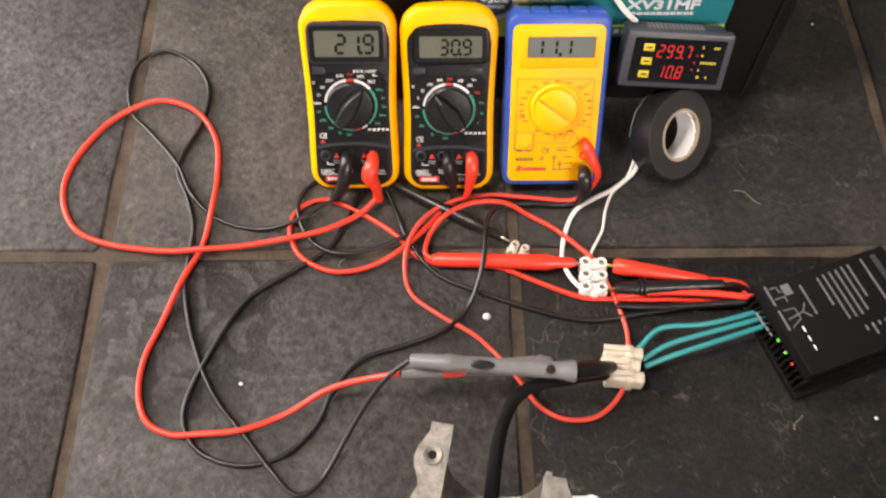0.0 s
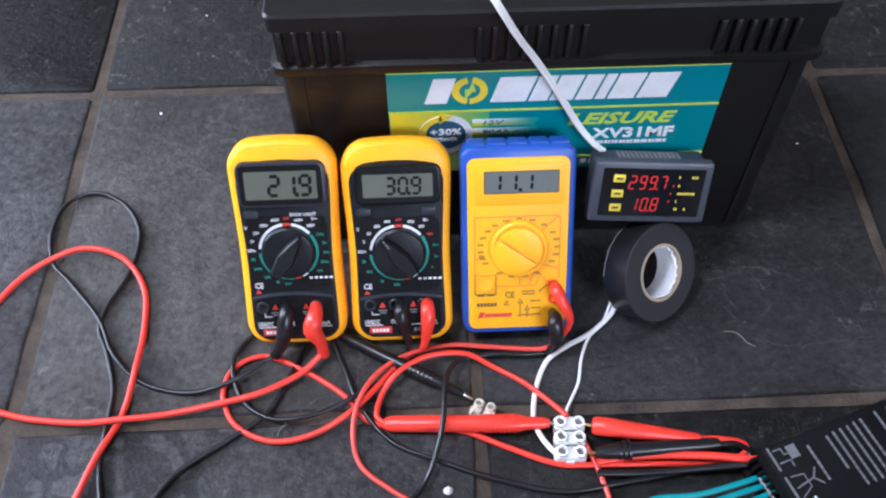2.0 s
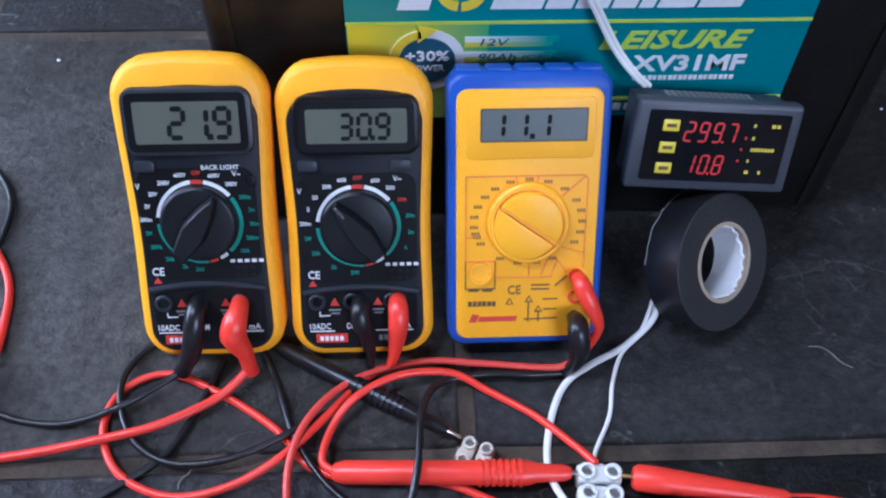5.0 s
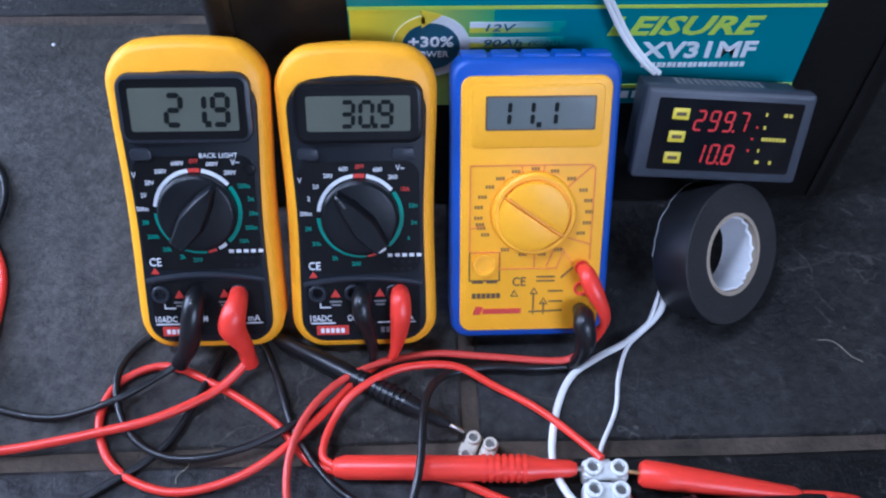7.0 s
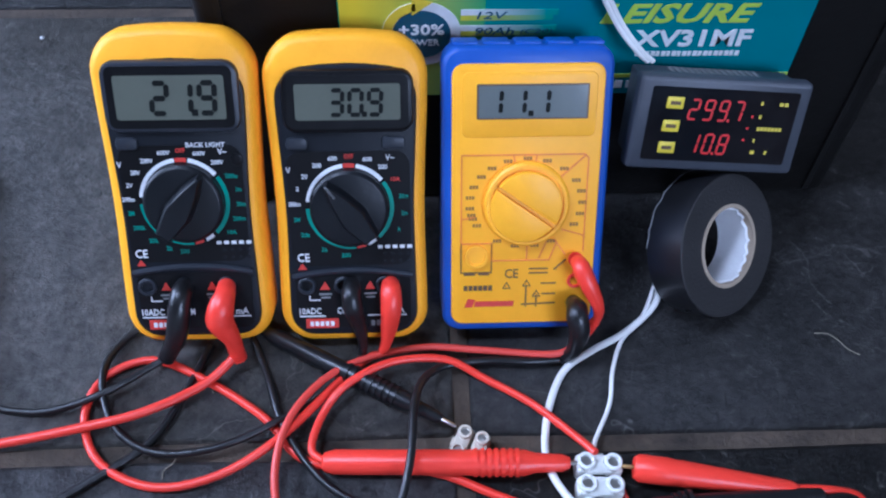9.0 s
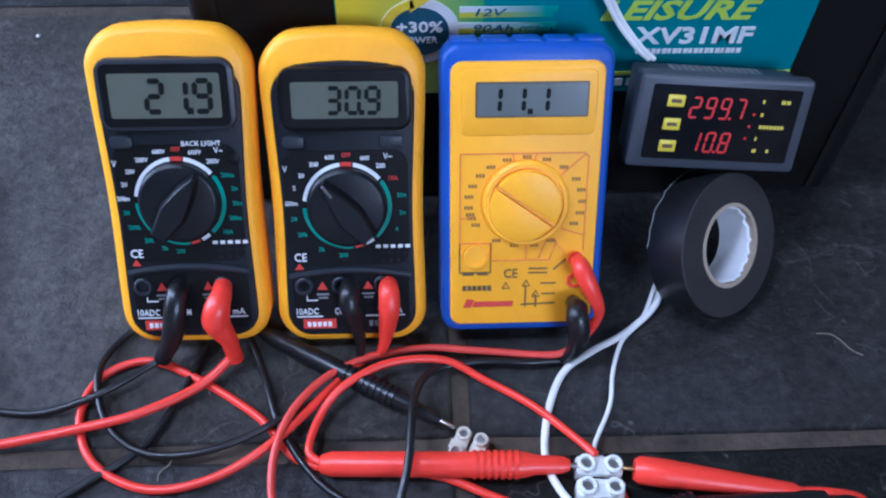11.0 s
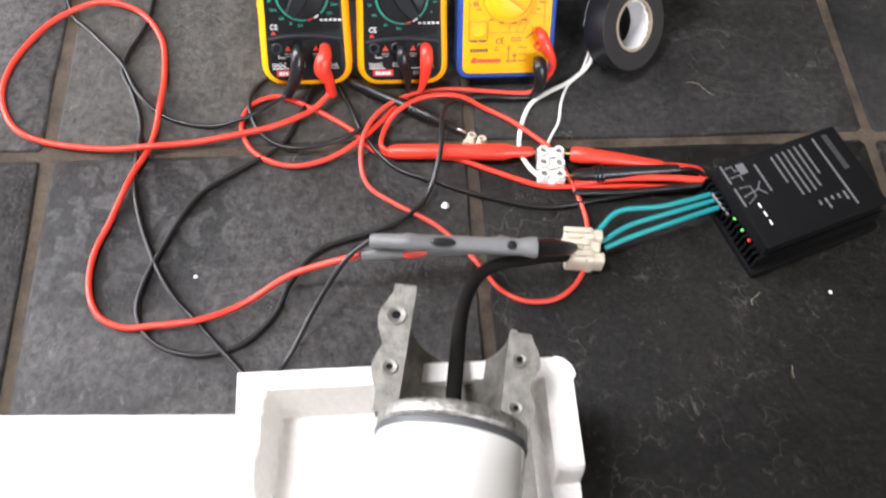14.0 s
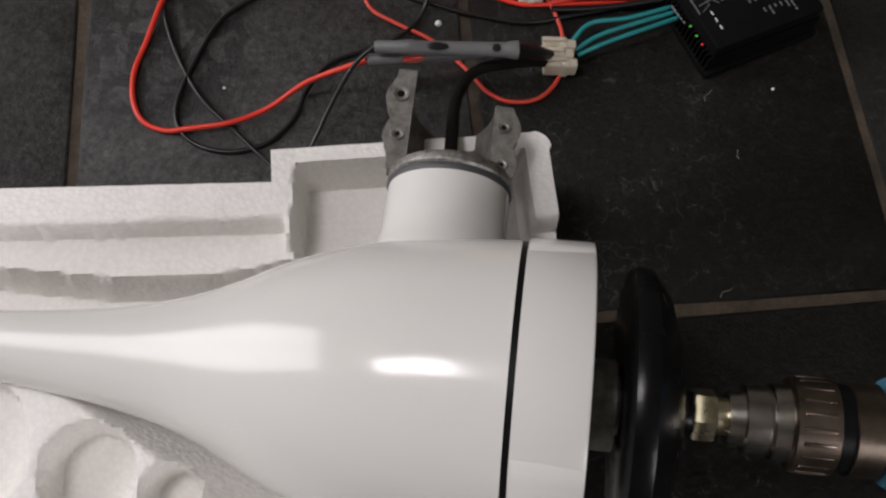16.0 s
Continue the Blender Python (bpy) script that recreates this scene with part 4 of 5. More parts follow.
lead("black_test_lead", "black test lead hooked round beneath the leaning meters", BLACKPVC,
     [M2 @ Vector(G2B[-1]), (0.0040, 0.3400, 0.006), (-0.0060, 0.3275, 0.004), (-0.0250, 0.3140, 0.006), (-0.0537, 0.3003, 0.005), (-0.0817, 0.2987, 0.004), (-0.1010, 0.3115, 0.004), (-0.1100, 0.3345, 0.005), (-0.1070, 0.3525, Z), (-0.0940, 0.3650, Z), (-0.0710, 0.3710, Z),
      (-0.0490, 0.3605, Z), (-0.0375, 0.3360, Z), (-0.0270, 0.3070, 0.005), (-0.0067, 0.2813, Z), (0.0253, 0.2663, Z), (0.0575, 0.2540, Z), (0.0965, 0.2445, Z), (0.1330, 0.2485, Z), (0.1740, 0.2535, 0.003), (0.2075, 0.2555, 0.004), (0.2150, 0.2633, 0.005), (0.2070, 0.2683, 0.008), (0.1950, 0.2677, 0.009)], 0.0017,
     [(boot(M2, G2B, [0.0040, 0.0044, 0.0046, 0.0036, 0.0024, 0.0017], 0), BLACKPVC)])

G3R = [(0.0240, 0.0340, 0.003), (0.0243, 0.0345, 0.0085), (0.0255, 0.0315, 0.0110), (0.0285, 0.0255, 0.0125), (0.0325, 0.0170, 0.0120), (0.0330, 0.0090, 0.0090), (0.0280, -0.0020, 0.0050)]
G3B = [(0.0235, 0.0140, 0.002), (0.0235, 0.0150, 0.0100), (0.0232, 0.0130, 0.0140), (0.0245, 0.0050, 0.0140), (0.0235, -0.0050, 0.0100), (0.0195, -0.0120, 0.0060)]
lead("red_test_lead", "dull red test lead sweeping from the yellow meter", RED_DULL,
     [M3 @ Vector(G3R[-1]), (0.0940, 0.3410, 0.006), (0.0600, 0.3440, 0.006), (0.0310, 0.3460, 0.006), (-0.0020, 0.3360, 0.008), (-0.0220, 0.3155, 0.010), (-0.0297, 0.2907, 0.008), (-0.0257, 0.2670, Z), (-0.0055, 0.2485, 0.004),
      (0.0175, 0.2340, 0.004), (0.0325, 0.2205, Z), (0.0485, 0.2005, Z), (0.0600, 0.1830, Z), (0.0770, 0.1730, Z), (0.1000, 0.1750, Z), (0.1185, 0.1945, Z), (0.1255, 0.2285, Z), (0.1220, 0.2525, Z), (0.1137, 0.2773, 0.004)], 0.0017,
     [(boot(M3, G3R, [0.0034, 0.0038, 0.0042, 0.0038, 0.0028, 0.0020, 0.0017], 5), RED)])
lead("black_test_lead", "black test lead from the yellow meter, wandering over the slate", BLACKPVC,
     [M3 @ Vector(G3B[-1]), (0.0810, 0.3380, 0.005), (0.0600, 0.3390, 0.005), (0.0390, 0.3345, 0.006), (0.0295, 0.3160, 0.016), (0.0260, 0.2833, 0.017), (0.0155, 0.2545, 0.006), (-0.0015, 0.2370, 0.005), (-0.0290, 0.2265, Z), (-0.0580, 0.2165, Z),
      (-0.0770, 0.1925, 0.004), (-0.0880, 0.1690, Z), (-0.1080, 0.1500, Z), (-0.1355, 0.1440, Z), (-0.1605, 0.1520, Z), (-0.1735, 0.1680, Z), (-0.1750, 0.1880, Z), (-0.1635, 0.2210, Z), (-0.1420, 0.2617, Z), (-0.1117, 0.2843, Z), (-0.0850, 0.3040, Z), (-0.0720, 0.3310, Z), (-0.0645, 0.3520, Z)], 0.0018,
     [(boot(M3, G3B, [0.0036, 0.0046, 0.0050, 0.0048, 0.0036, 0.0022], 4), BLACKPVC)])


# ---- probes ----
def along(a, b):
    """Pose at a whose local z runs to b."""
    d = Vector(b) - Vector(a)
    return Matrix.Translation(a) @ d.to_track_quat("Z", "Y").to_matrix().to_4x4(), d.length


def probe(name, label, mat, a, b, profile, rings=(), tip=None, tip_mat=None):
    m, ln = along(a, b)
    th = root(name, m, label, "test probe")
    part("handle", lathe([(ln * s, r) for s, r in profile], 18), mat, th)
    for s, r, w in rings:
        part("ring", lathe([(ln * s - w / 2, r * 0.8), (ln * s - w / 2, r), (ln * s + w / 2, r), (ln * s + w / 2, r * 0.8)], 18), mat, th)
    if tip:
        part("tip", lathe([(ln, 0.001), (ln + tip, 0.0009), (ln + tip + 0.001, 0.0003)], 8), tip_mat or STEEL, th)
    return th


ribs = [(0.62 + k * 0.028, 0.0060, 0.0016) for k in range(7)]
probe("red_probe", "red test probe with ribbed grip, lying on the floor", RED, (-0.0107, 0.2913, 0.0062), (0.0933, 0.2867, 0.0085),
      [(0, 0.0022), (0.01, 0.0040), (0.05, 0.0052), (0.60, 0.0054), (0.82, 0.0054), (0.86, 0.0042), (0.97, 0.0036), (1.0, 0.0024)], ribs + [(0.8390, -0.0030, 0.0022)], 0.006)
lead("red_test_lead", "short red lead arching from the probe to the terminal block", RED, [(-0.0093, 0.2913, 0.0062), (-0.0153, 0.2977, 0.006), (-0.0110, 0.3140, 0.006), (-0.0005, 0.3260, 0.010), (0.0190, 0.3365, 0.010), (0.0430, 0.3390, 0.007), (0.0610, 0.3300, 0.004), (0.0810, 0.3170, 0.004), (0.0987, 0.2990, 0.006), (0.1047, 0.2907, 0.009)], 0.0018)
probe("red_probe", "red test probe with a flared finger guard at the terminal block", RED, (0.1867, 0.2717, 0.0090), (0.1197, 0.2837, 0.0090),
      [(0, 0.0020), (0.05, 0.0034), (0.70, 0.0056), (0.74, 0.0056), (0.80, 0.0060), (0.97, 0.0058), (1.0, 0.0044)], [(0.7595, -0.0025, 0.0028)], 0.005, BRASS)
probe("black_probe", "black test probe pushed into the white terminal block", BLACKPVC, (0.1970, 0.2687, 0.0090), (0.1193, 0.2657, 0.0090),
      [(0, 0.0018), (0.02, 0.0034), (0.12, 0.0040), (0.70, 0.0046), (0.90, 0.0046), (1.0, 0.0030)], [(0.7740, -0.0060, 0.0016), (0.8140, -0.0055, 0.0016), (0.7350, -0.0065, 0.0016)], 0.006, BRASS)
probe("black_probe", "black ribbed test probe under the leaning meters", BLACKPVC, (-0.0410, 0.3580, 0.0050), (0.0405, 0.3090, 0.0070),
      [(0, 0.0020), (0.08, 0.0040), (0.5, 0.0044), (0.80, 0.0044), (0.84, 0.0034), (0.97, 0.0028), (1.0, 0.0016)], [(0.50 + k * 0.032, 0.0050, 0.0014) for k in range(9)], 0.006)
sleeve_profile = [(0, 0.0032), (0.015, 0.0044), (0.20, 0.0050), (0.22, 0.0058), (0.26, 0.0058), (0.28, 0.0052), (0.90, 0.0054), (0.93, 0.0060), (0.985, 0.0070), (1.0, 0.0068)]
gp = probe("grey_probe", "grey sleeved test probe propped over the black cable", GREYPL, (-0.0245, 0.1965, 0.0500), (0.0795, 0.1895, 0.0465), sleeve_profile, [(0.2135, -0.0055, 0.0015), (0.2630, -0.0055, 0.0015), (0.9575, -0.0040, 0.002)])
for ox, ow in ((0.0455, 0.008), (0.0880, 0.0032)):
    part("window", moved(soft_slab([(ow * math.cos(t), 0.0030 * math.sin(t)) for t in [2 * math.pi * k / 24 for k in range(24)]], 0, 0.0010, 0, 0.0004), gp.matrix_world.inverted() @ Matrix.Translation(gp.matrix_world @ Vector((0, 0, ox)) + Vector((0, -0.0016, 0.0046))) @ pose(0, 0, 0, 18, 2, -4)), BLACKPVC, gp)
gp = probe("grey_probe", "grey sleeved test probe with red window beneath its twin", GREYPL, (-0.0305, 0.1920, 0.0400), (0.0670, 0.2015, 0.0300), sleeve_profile[:8] + [(1.0, 0.0040)], [(0.2580, -0.0050, 0.0015), (0.3175, -0.0050, 0.0015)])
part("window", moved(soft_slab([(0.0085 * math.cos(t), 0.0026 * math.sin(t)) for t in [2 * math.pi * k / 24 for k in range(24)]], 0, 0.0012, 0, 0.0004), gp.matrix_world.inverted() @ Matrix.Translation(gp.matrix_world @ Vector((0, 0, 0.034)) + Vector((0, -0.0036, 0.0030))) @ pose(0, 0, 0, 45, 4, 5)), RED, gp)
probe("probe_sleeve", "black sleeved probe tip entering the white plug", BLACKPVC, (0.0780, 0.1895, 0.0465), (0.1090, 0.2035, 0.0170), [(0, 0.0058), (0.5, 0.0060), (1, 0.0042)])


# ---- terminal blocks and plug ----
def terminal_block(m, poles, mat, label):
    th = root("terminal_block", m, label, "terminal block")
    pitch = 0.0098
    for k in range(poles):
        y = k * pitch
        cell = part("cell", join(soft_slab(rrect(-0.0098, y - 0.0042, 0.0098, y + 0.0042, 0.002, 3), 0, 0.0085, 0.0006, 0.0012),
                                 moved(lathe([(0, 0.0038), (0.0030, 0.0038), (0.0034, 0.0034), (0.0034, 0.0025), (0.0015, 0.0023)], 16), pose(-0.0056, y, 0.0080)),
                                 moved(lathe([(0, 0.0038), (0.0030, 0.0038), (0.0034, 0.0034), (0.0034, 0.0025), (0.0015, 0.0023)], 16), pose(0.0056, y, 0.0080)),
                                 block(-0.0025, y - 0.0056, 0.001, 0.0025, y + 0.0056, 0.006)), mat, th)
        for sx in (-0.0056, 0.0056):
            part("screw", join(moved(lathe([(0, 0.0022), (0.0006, 0.0022)], 12), pose(sx, y, 0.0094)), moved(bar(-0.0018, -0.0003, 0.0018, 0.0003, 0.0006, 0.0002), pose(sx, y, 0.0094, 0, 0, 35 * k + 20))), STEEL, cell)
    return th


terminal_block(pose(0.1043, 0.2667, 0.0, 0, 0, -4), 3, NYLON, "white three-way screw terminal block with wires clamped in")
terminal_block(pose(0.0483, 0.2983, 0.0, 0, 0, -114) @ Matrix.Scale(0.8, 4), 2, NYLON_WARM, "small ivory two-way screw terminal block")

plug = root("nylon_plug", pose(0.1175, 0.2070, 0.0, 0, 0, -6), "ivory nylon three-pin plug joined to teal wires", "connector")
for k, (dx, tilt) in enumerate(((0.0012, 4), (-0.0016, -3), (0.0006, 6))):
    y = -0.0088 + k * 0.0086
    cell = pose(dx, y, 0.0085 + 0.0012 * (k % 2), 90, tilt, 90)
    hsg = part("housing", moved(join(soft_slab(rrect(-0.0044, -0.0078, 0.0044, 0.0078, 0.0030, 4), -0.0125, 0.0015, 0.0008, 0.0008),
                                     soft_slab(rrect(-0.0052, -0.0085, 0.0052, 0.0085, 0.0036, 4), 0.0005, 0.0060, 0.0006, 0.0008),
                                     soft_slab(rrect(-0.0042, -0.0070, 0.0042, 0.0070, 0.0030, 4), 0.0055, 0.0128, 0.0006, 0.0010)), cell), NYLON_WARM, plug)
    part("latch", moved(soft_slab(rrect(-0.0018, -0.0014, 0.0018, 0.0014, 0.0007, 2), -0.0140, 0.0040, 0, 0.0006), cell @ pose(0, 0.0094, 0)), NYLON_WARM, hsg)
for a, m1, m2, b in (((0.1300, 0.2195), (0.1465, 0.2330), (0.1775, 0.2350), (0.2190, 0.2455)), ((0.1320, 0.2115), (0.1515, 0.2215), (0.1815, 0.2295), (0.2200, 0.2405)), ((0.1330, 0.2065), (0.1535, 0.2135), (0.1835, 0.2225), (0.2210, 0.2350))):
    wire = tube([(*a, 0.010), (*m1, 0.013), (*m2, 0.015), (*b, 0.014)], 0.0018, 10, 8)
    part("wire", moved(wire, plug.matrix_world.inverted()), TEAL, plug, "teal insulated wire")

# ---- charge controller ----
CA = 19.3
ctl = root("charge_controller", pose(0.2687, 0.2383, 0.0, 0, 0, CA), "black finned charge controller box with white print and small lamps", "charge controller")
hw, hd = 0.0485, 0.0337
part("heatsink_base", soft_slab(rrect(-hw - 0.004, -hd - 0.005, hw + 0.003, hd + 0.001, 0.001, 2), 0.0, 0.006, 0, 0.0005), BOXBLACK, ctl)
for k in range(16):
    y = -hd + 0.0005 + k * (2 * hd - 0.001) / 15
    part("fin", slab(rrect(-hw - 0.0035, y - 0.0009, hw + 0.0025, y + 0.0009, 0.0004, 2), [(0.006, 0), (0.020, 0)]), BOXBLACK, ctl)
part("body", soft_slab(rrect(-hw + 0.001, -hd + 0.001, hw - 0.001, hd - 0.001, 0.001, 2), 0.018, 0.030, 0, 0.0005), BOXBLACK, ctl)
top = part("top_plate", soft_slab(rrect(-hw, -hd, hw, hd, 0.0015, 3), 0.030, 0.0325, 0, 0.0004), BOXBLACK, ctl)
zt = 0.0325


def ctl_bars(rows, mat=BOXINK):
    for x, y0, y1, w in rows:
        y0, y1 = y0 * 0.88, y1 * 0.88
        n = max(1, int((y1 - y0) / 0.0032))
        w *= 0.72
        part("print_bar", join(*[bar(x - w / 2, y0 + (y1 - y0) * k / n, x + w / 2, y0 + (y1 - y0) * (k + 0.86) / n, zt, 0.0002) for k in range(n)]), mat, top)


ctl_bars([(-0.022, 0.004, 0.030, 0.0022), (-0.008, 0.006, 0.031, 0.0020), (-0.003, -0.008, 0.032, 0.0020), (0.002, -0.008, 0.032, 0.0020), (0.007, -0.008, 0.032, 0.0020), (0.012, -0.006, 0.033, 0.0020), (0.017, 0.004, 0.033, 0.0020), (0.028, -0.030, 0.034, 0.0022)])
ctl_bars([(0.0375, 0.0, 0.034, 0.0056)], BOXINK_FAINT)
ctl_bars([(-0.036, -0.022, -0.017, 0.0016), (-0.036, -0.014, -0.009, 0.0016), (-0.036, -0.006, -0.001, 0.0016)], WHITEINK)
ctl_bars([(0.004, -0.021, -0.016, 0.0022), (0.009, -0.026, -0.016, 0.0022), (0.014, -0.020, -0.016, 0.0022), (0.019, -0.021, -0.016, 0.0022), (0.024, -0.024, -0.016, 0.0022)])
for piece in (strip([(-0.043, 0.030), (-0.038, 0.030), (-0.038, 0.026), (-0.034, 0.026)], 0.0008, zt, 0.0002), strip([(-0.043, 0.022), (-0.036, 0.022), (-0.036, 0.018)], 0.0008, zt, 0.0002),
     bar(-0.035, 0.022, -0.029, 0.030, zt, 0.0002), bar(-0.046, 0.018, -0.0445, 0.033, zt, 0.0002), bar(-0.046, -0.001, -0.0445, 0.014, zt, 0.0002)):
    part("diagram_line", piece, BOXINK, top)
for piece in (strip([(-0.042, 0.000), (-0.034, 0.004), (-0.034, 0.012), (-0.042, 0.013)], 0.0007, zt, 0.0002), strip([(-0.042, 0.006), (-0.030, 0.008), (-0.026, 0.013)], 0.0009, zt, 0.0002), strip([(-0.030, 0.008), (-0.026, 0.003)], 0.0009, zt, 0.0002)):
    part("diagram_line", piece, BOXINK, top)
for y, mt in ((-0.0017, LED_GREEN), (-0.0112, LED_GREEN), (-0.0197, LED_RED2)):
    part("indicator_lamp", moved(lathe([(0, 0.0011), (0.0006, 0.0010), (0.0010, 0.0004)], 10), pose(-hw - 0.0015, y, 0.0205)), mt, ctl)
part("cable_clamp", strip([(-hw - 0.004, 0.022), (-hw - 0.0025, 0.004)], 0.0012, 0.0175, 0.0012), GREYINK, ctl)
lead("battery_wire", "thick red wire running into the charge controller", RED, [(0.1203, 0.2617, 0.004), (0.1507, 0.2637, 0.006), (0.1857, 0.2607, 0.010), (0.2060, 0.2573, 0.012), (0.2200, 0.2550, 0.013)], 0.0024, (), "wire")
lead("battery_wire", "thick black wire running into the charge controller", BLACKPVC, [(0.1195, 0.2545, 0.004), (0.1515, 0.2535, 0.004), (0.1865, 0.2540, 0.007), (0.2070, 0.2540, 0.010), (0.2200, 0.2535, 0.012)], 0.0022, (), "wire")

# ---- tape roll ----
TN = Vector((0.548, -0.609, 0.574)).normalized()
TC = Vector((0.1749, 0.3777, 0.0370))
tm = Matrix.Translation(TC) @ TN.to_track_quat("Z", "Y").to_matrix().to_4x4()
tape = root("tape_roll", tm, "roll of black electrical tape with a torn white paper core", "tape")
TR = 0.0335


def ringpart(name, rows, mat, parent, n=48):
    return part(name, loft([[(r * math.cos(2 * math.pi * k / n), r * math.sin(2 * math.pi * k / n), z) for k in range(n)] for z, r in rows], ring=True), mat, parent)


ringpart("vinyl", [(-0.0195, 0.0195), (-0.0195, TR - 0.0005), (-0.0190, TR), (-0.0005, TR), (0.0, TR - 0.0005), (0.0, 0.0195)], TAPE_SIDE, tape)
part("outer_wrap", loft([[((TR + 0.0003) * math.cos(t), (TR + 0.0003) * math.sin(t), z) for t in [radians(-20 + 6 * k) for k in range(59)]] for z in (-0.0191, -0.0004)] , False, False), TAPE, tape)
ringpart("cardboard_core", [(-0.0196, 0.0178), (-0.0196, 0.0196), (0.0004, 0.0196), (0.0004, 0.0178)], CARD, tape)
paper = []
for k in range(72):
    t = radians(5 * k)
    e = 0.0026 * noise.noise(Vector((math.cos(t) * 4.3, math.sin(t) * 4.3, 0))) + 0.0010 * noise.noise(Vector((k * 0.9, 0, 7)))
    edge = -0.0026 + e
    paper.append([(0.0177 * math.cos(t), 0.0177 * math.sin(t), -0.0190), (0.0177 * math.cos(t), 0.0177 * math.sin(t), edge + 0.0006), ((0.0168 + e * 0.3) * math.cos(t), (0.0168 + e * 0.3) * math.sin(t), edge), (0.0170 * math.cos(t), 0.0170 * math.sin(t), -0.0190)])
part("paper_lining", loft([[row[i] for row in paper] for i in range(4)], ring=True), PAPER, tape)
up = tm.to_3x3().inverted() @ Vector((-0.55, 0.25, 0.8))
fray = []
for k in range(22):
    t = math.atan2(up.y, up.x) + radians(-48 + 4.6 * k)
    r = TR + 0.0004 + 0.0003 * noise.noise(Vector((k * 0.7, 2, 0)))
    fray.append((r * math.cos(t), r * math.sin(t), -0.0190 + 0.0010 * noise.noise(Vector((k * 0.45, 0, 1)))))
part("frayed_edge", tube(fray, 0.00028, 6, 3), GREYINK, tape, "pale frayed edge of the vinyl")

# ---- white wires ----
lead("white_wire", "white insulated wire from the display to the terminal block", WHITEPVC, [(0.1490, 0.3800, 0.010), (0.1450, 0.3675, 0.005), (0.1290, 0.3540, Z), (0.1110, 0.3440, Z), (0.0970, 0.3335, Z), (0.0880, 0.3140, Z), (0.0843, 0.2920, 0.004), (0.0883, 0.2773, 0.006), (0.0963, 0.2667, 0.006), (0.1013, 0.2647, 0.006)], 0.0017, (), "wire")
lead("white_wire", "thin white wire with a dark stripe, bent down to the block", WHITEPVC, [(0.1480, 0.3810, 0.012), (0.1380, 0.3610, 0.004), (0.1270, 0.3500, Z), (0.1200, 0.3340, Z), (0.1160, 0.3170, Z), (0.1067, 0.2990, 0.005), (0.1037, 0.2907, 0.007)], 0.0010, (), "wire")
flex = root("white_flex", Matrix.Identity(4), "white twin flex rising over the battery front", "cable")
for dx in (0.0, 0.0022):
    part("core", tube([(0.1323 + dx, 0.4270, 0.1047), (0.1260 + dx, 0.4280, 0.1103), (0.1157 + dx, 0.4320, 0.1223), (0.1020 + dx, 0.4340, 0.1463), (0.0863 + dx, 0.4330, 0.1743), (0.0733 + dx, 0.4300, 0.1963), (0.0613 + dx, 0.4300, 0.2183), (0.0553 + dx, 0.4390, 0.2243), (0.0503 + dx, 0.4670, 0.2233), (0.0470 + dx, 0.4970, 0.2230)], 0.0012, 8, 5), WHITEPVC, flex)

# ---- display panel ----
PC = Vector((0.1640, 0.4090, 0.0836))
PX = Vector((0.995, 0.0, -0.085)).normalized()
PU = Vector((0.04, 0.407, 0.914))
PU = (PU - PX * PU.dot(PX)).normalized()
PN = PX.cross(PU)
PM = Matrix(((PX.x, PU.x, PN.x, PC.x), (PX.y, PU.y, PN.y, PC.y), (PX.z, PU.z, PN.z, PC.z), (0, 0, 0, 1)))
panel = root("panel_meter", PM, "dark grey panel meter with red glowing digits and yellow keys", "panel meter")
part("bezel", soft_slab(rrect(-0.0390, -0.0215, 0.0390, 0.0215, 0.0025), -0.006, 0.0015, 0.001, 0.0022), BEZEL, panel)
part("housing", soft_slab(rrect(-0.0360, -0.0190, 0.0360, 0.0190, 0.001, 2), -0.0230, -0.006, 0.001, 0.0), BEZEL, panel)
for k in range(14):
    part("vent_slot", moved(bar(-0.0008, -0.005, 0.0008, 0.005, 0, 0.0004), pose(-0.020 + k * 0.003, 0.0191, -0.0145, -90, 0, 0)), GREYINK, panel)
scr = part("screen", slab(rrect(-0.0325, -0.0165, 0.0335, 0.0170, 0.001, 2), [(0.001, 0), (0.0019, 0)]), SCREEN, panel, "black glossy screen")
for y in (0.0100, -0.0005, -0.0105):
    k = part("key", soft_slab(rrect(-0.0255, y - 0.0026, -0.0180, y + 0.0026, 0.0004, 2), 0.0019, 0.0024, 0, 0.0002), YELLOW_PALE, scr)
    part("print_bar", bar(-0.0240, y - 0.0008, -0.0195, y + 0.0008, 0.0024, 0.0001), DARKINK, k)
digits(readout("299.7", -0.0150, 0.0030, 0.0036, 0.0088, 0.0066, 0.0009, 0.0019, 0.10), LED_RED, scr)
digits(readout("10.8", -0.0120, -0.0125, 0.0036, 0.0088, 0.0066, 0.0009, 0.0019, 0.10), LED_RED, scr)
for x0, x1, y in ((0.0165, 0.0178, 0.0115), (0.0250, 0.0295, 0.0115), (0.0170, 0.0185, 0.0055), (0.0175, 0.0290, 0.0000), (0.0170, 0.0180, -0.0055), (0.0170, 0.0195, -0.0110), (0.0235, 0.0250, -0.0110)):
    n = max(1, int((x1 - x0) / 0.0016))
    part("print_bar", join(*[bar(x0 + (x1 - x0) * j / n, y - 0.0008, x0 + (x1 - x0) * (j + 0.75) / n, y + 0.0008, 0.0019, 0.0002) for j in range(n)]), YELLOWPRINT, scr)
for x, y in ((0.0140, 0.0055), (0.0130, 0.0), (0.0125, -0.0055)):
    part("indicator_lamp", slab(disc(x, y, 0.0006, 8), [(0.0019, 0), (0.0021, 0)]), LED_RED, scr)

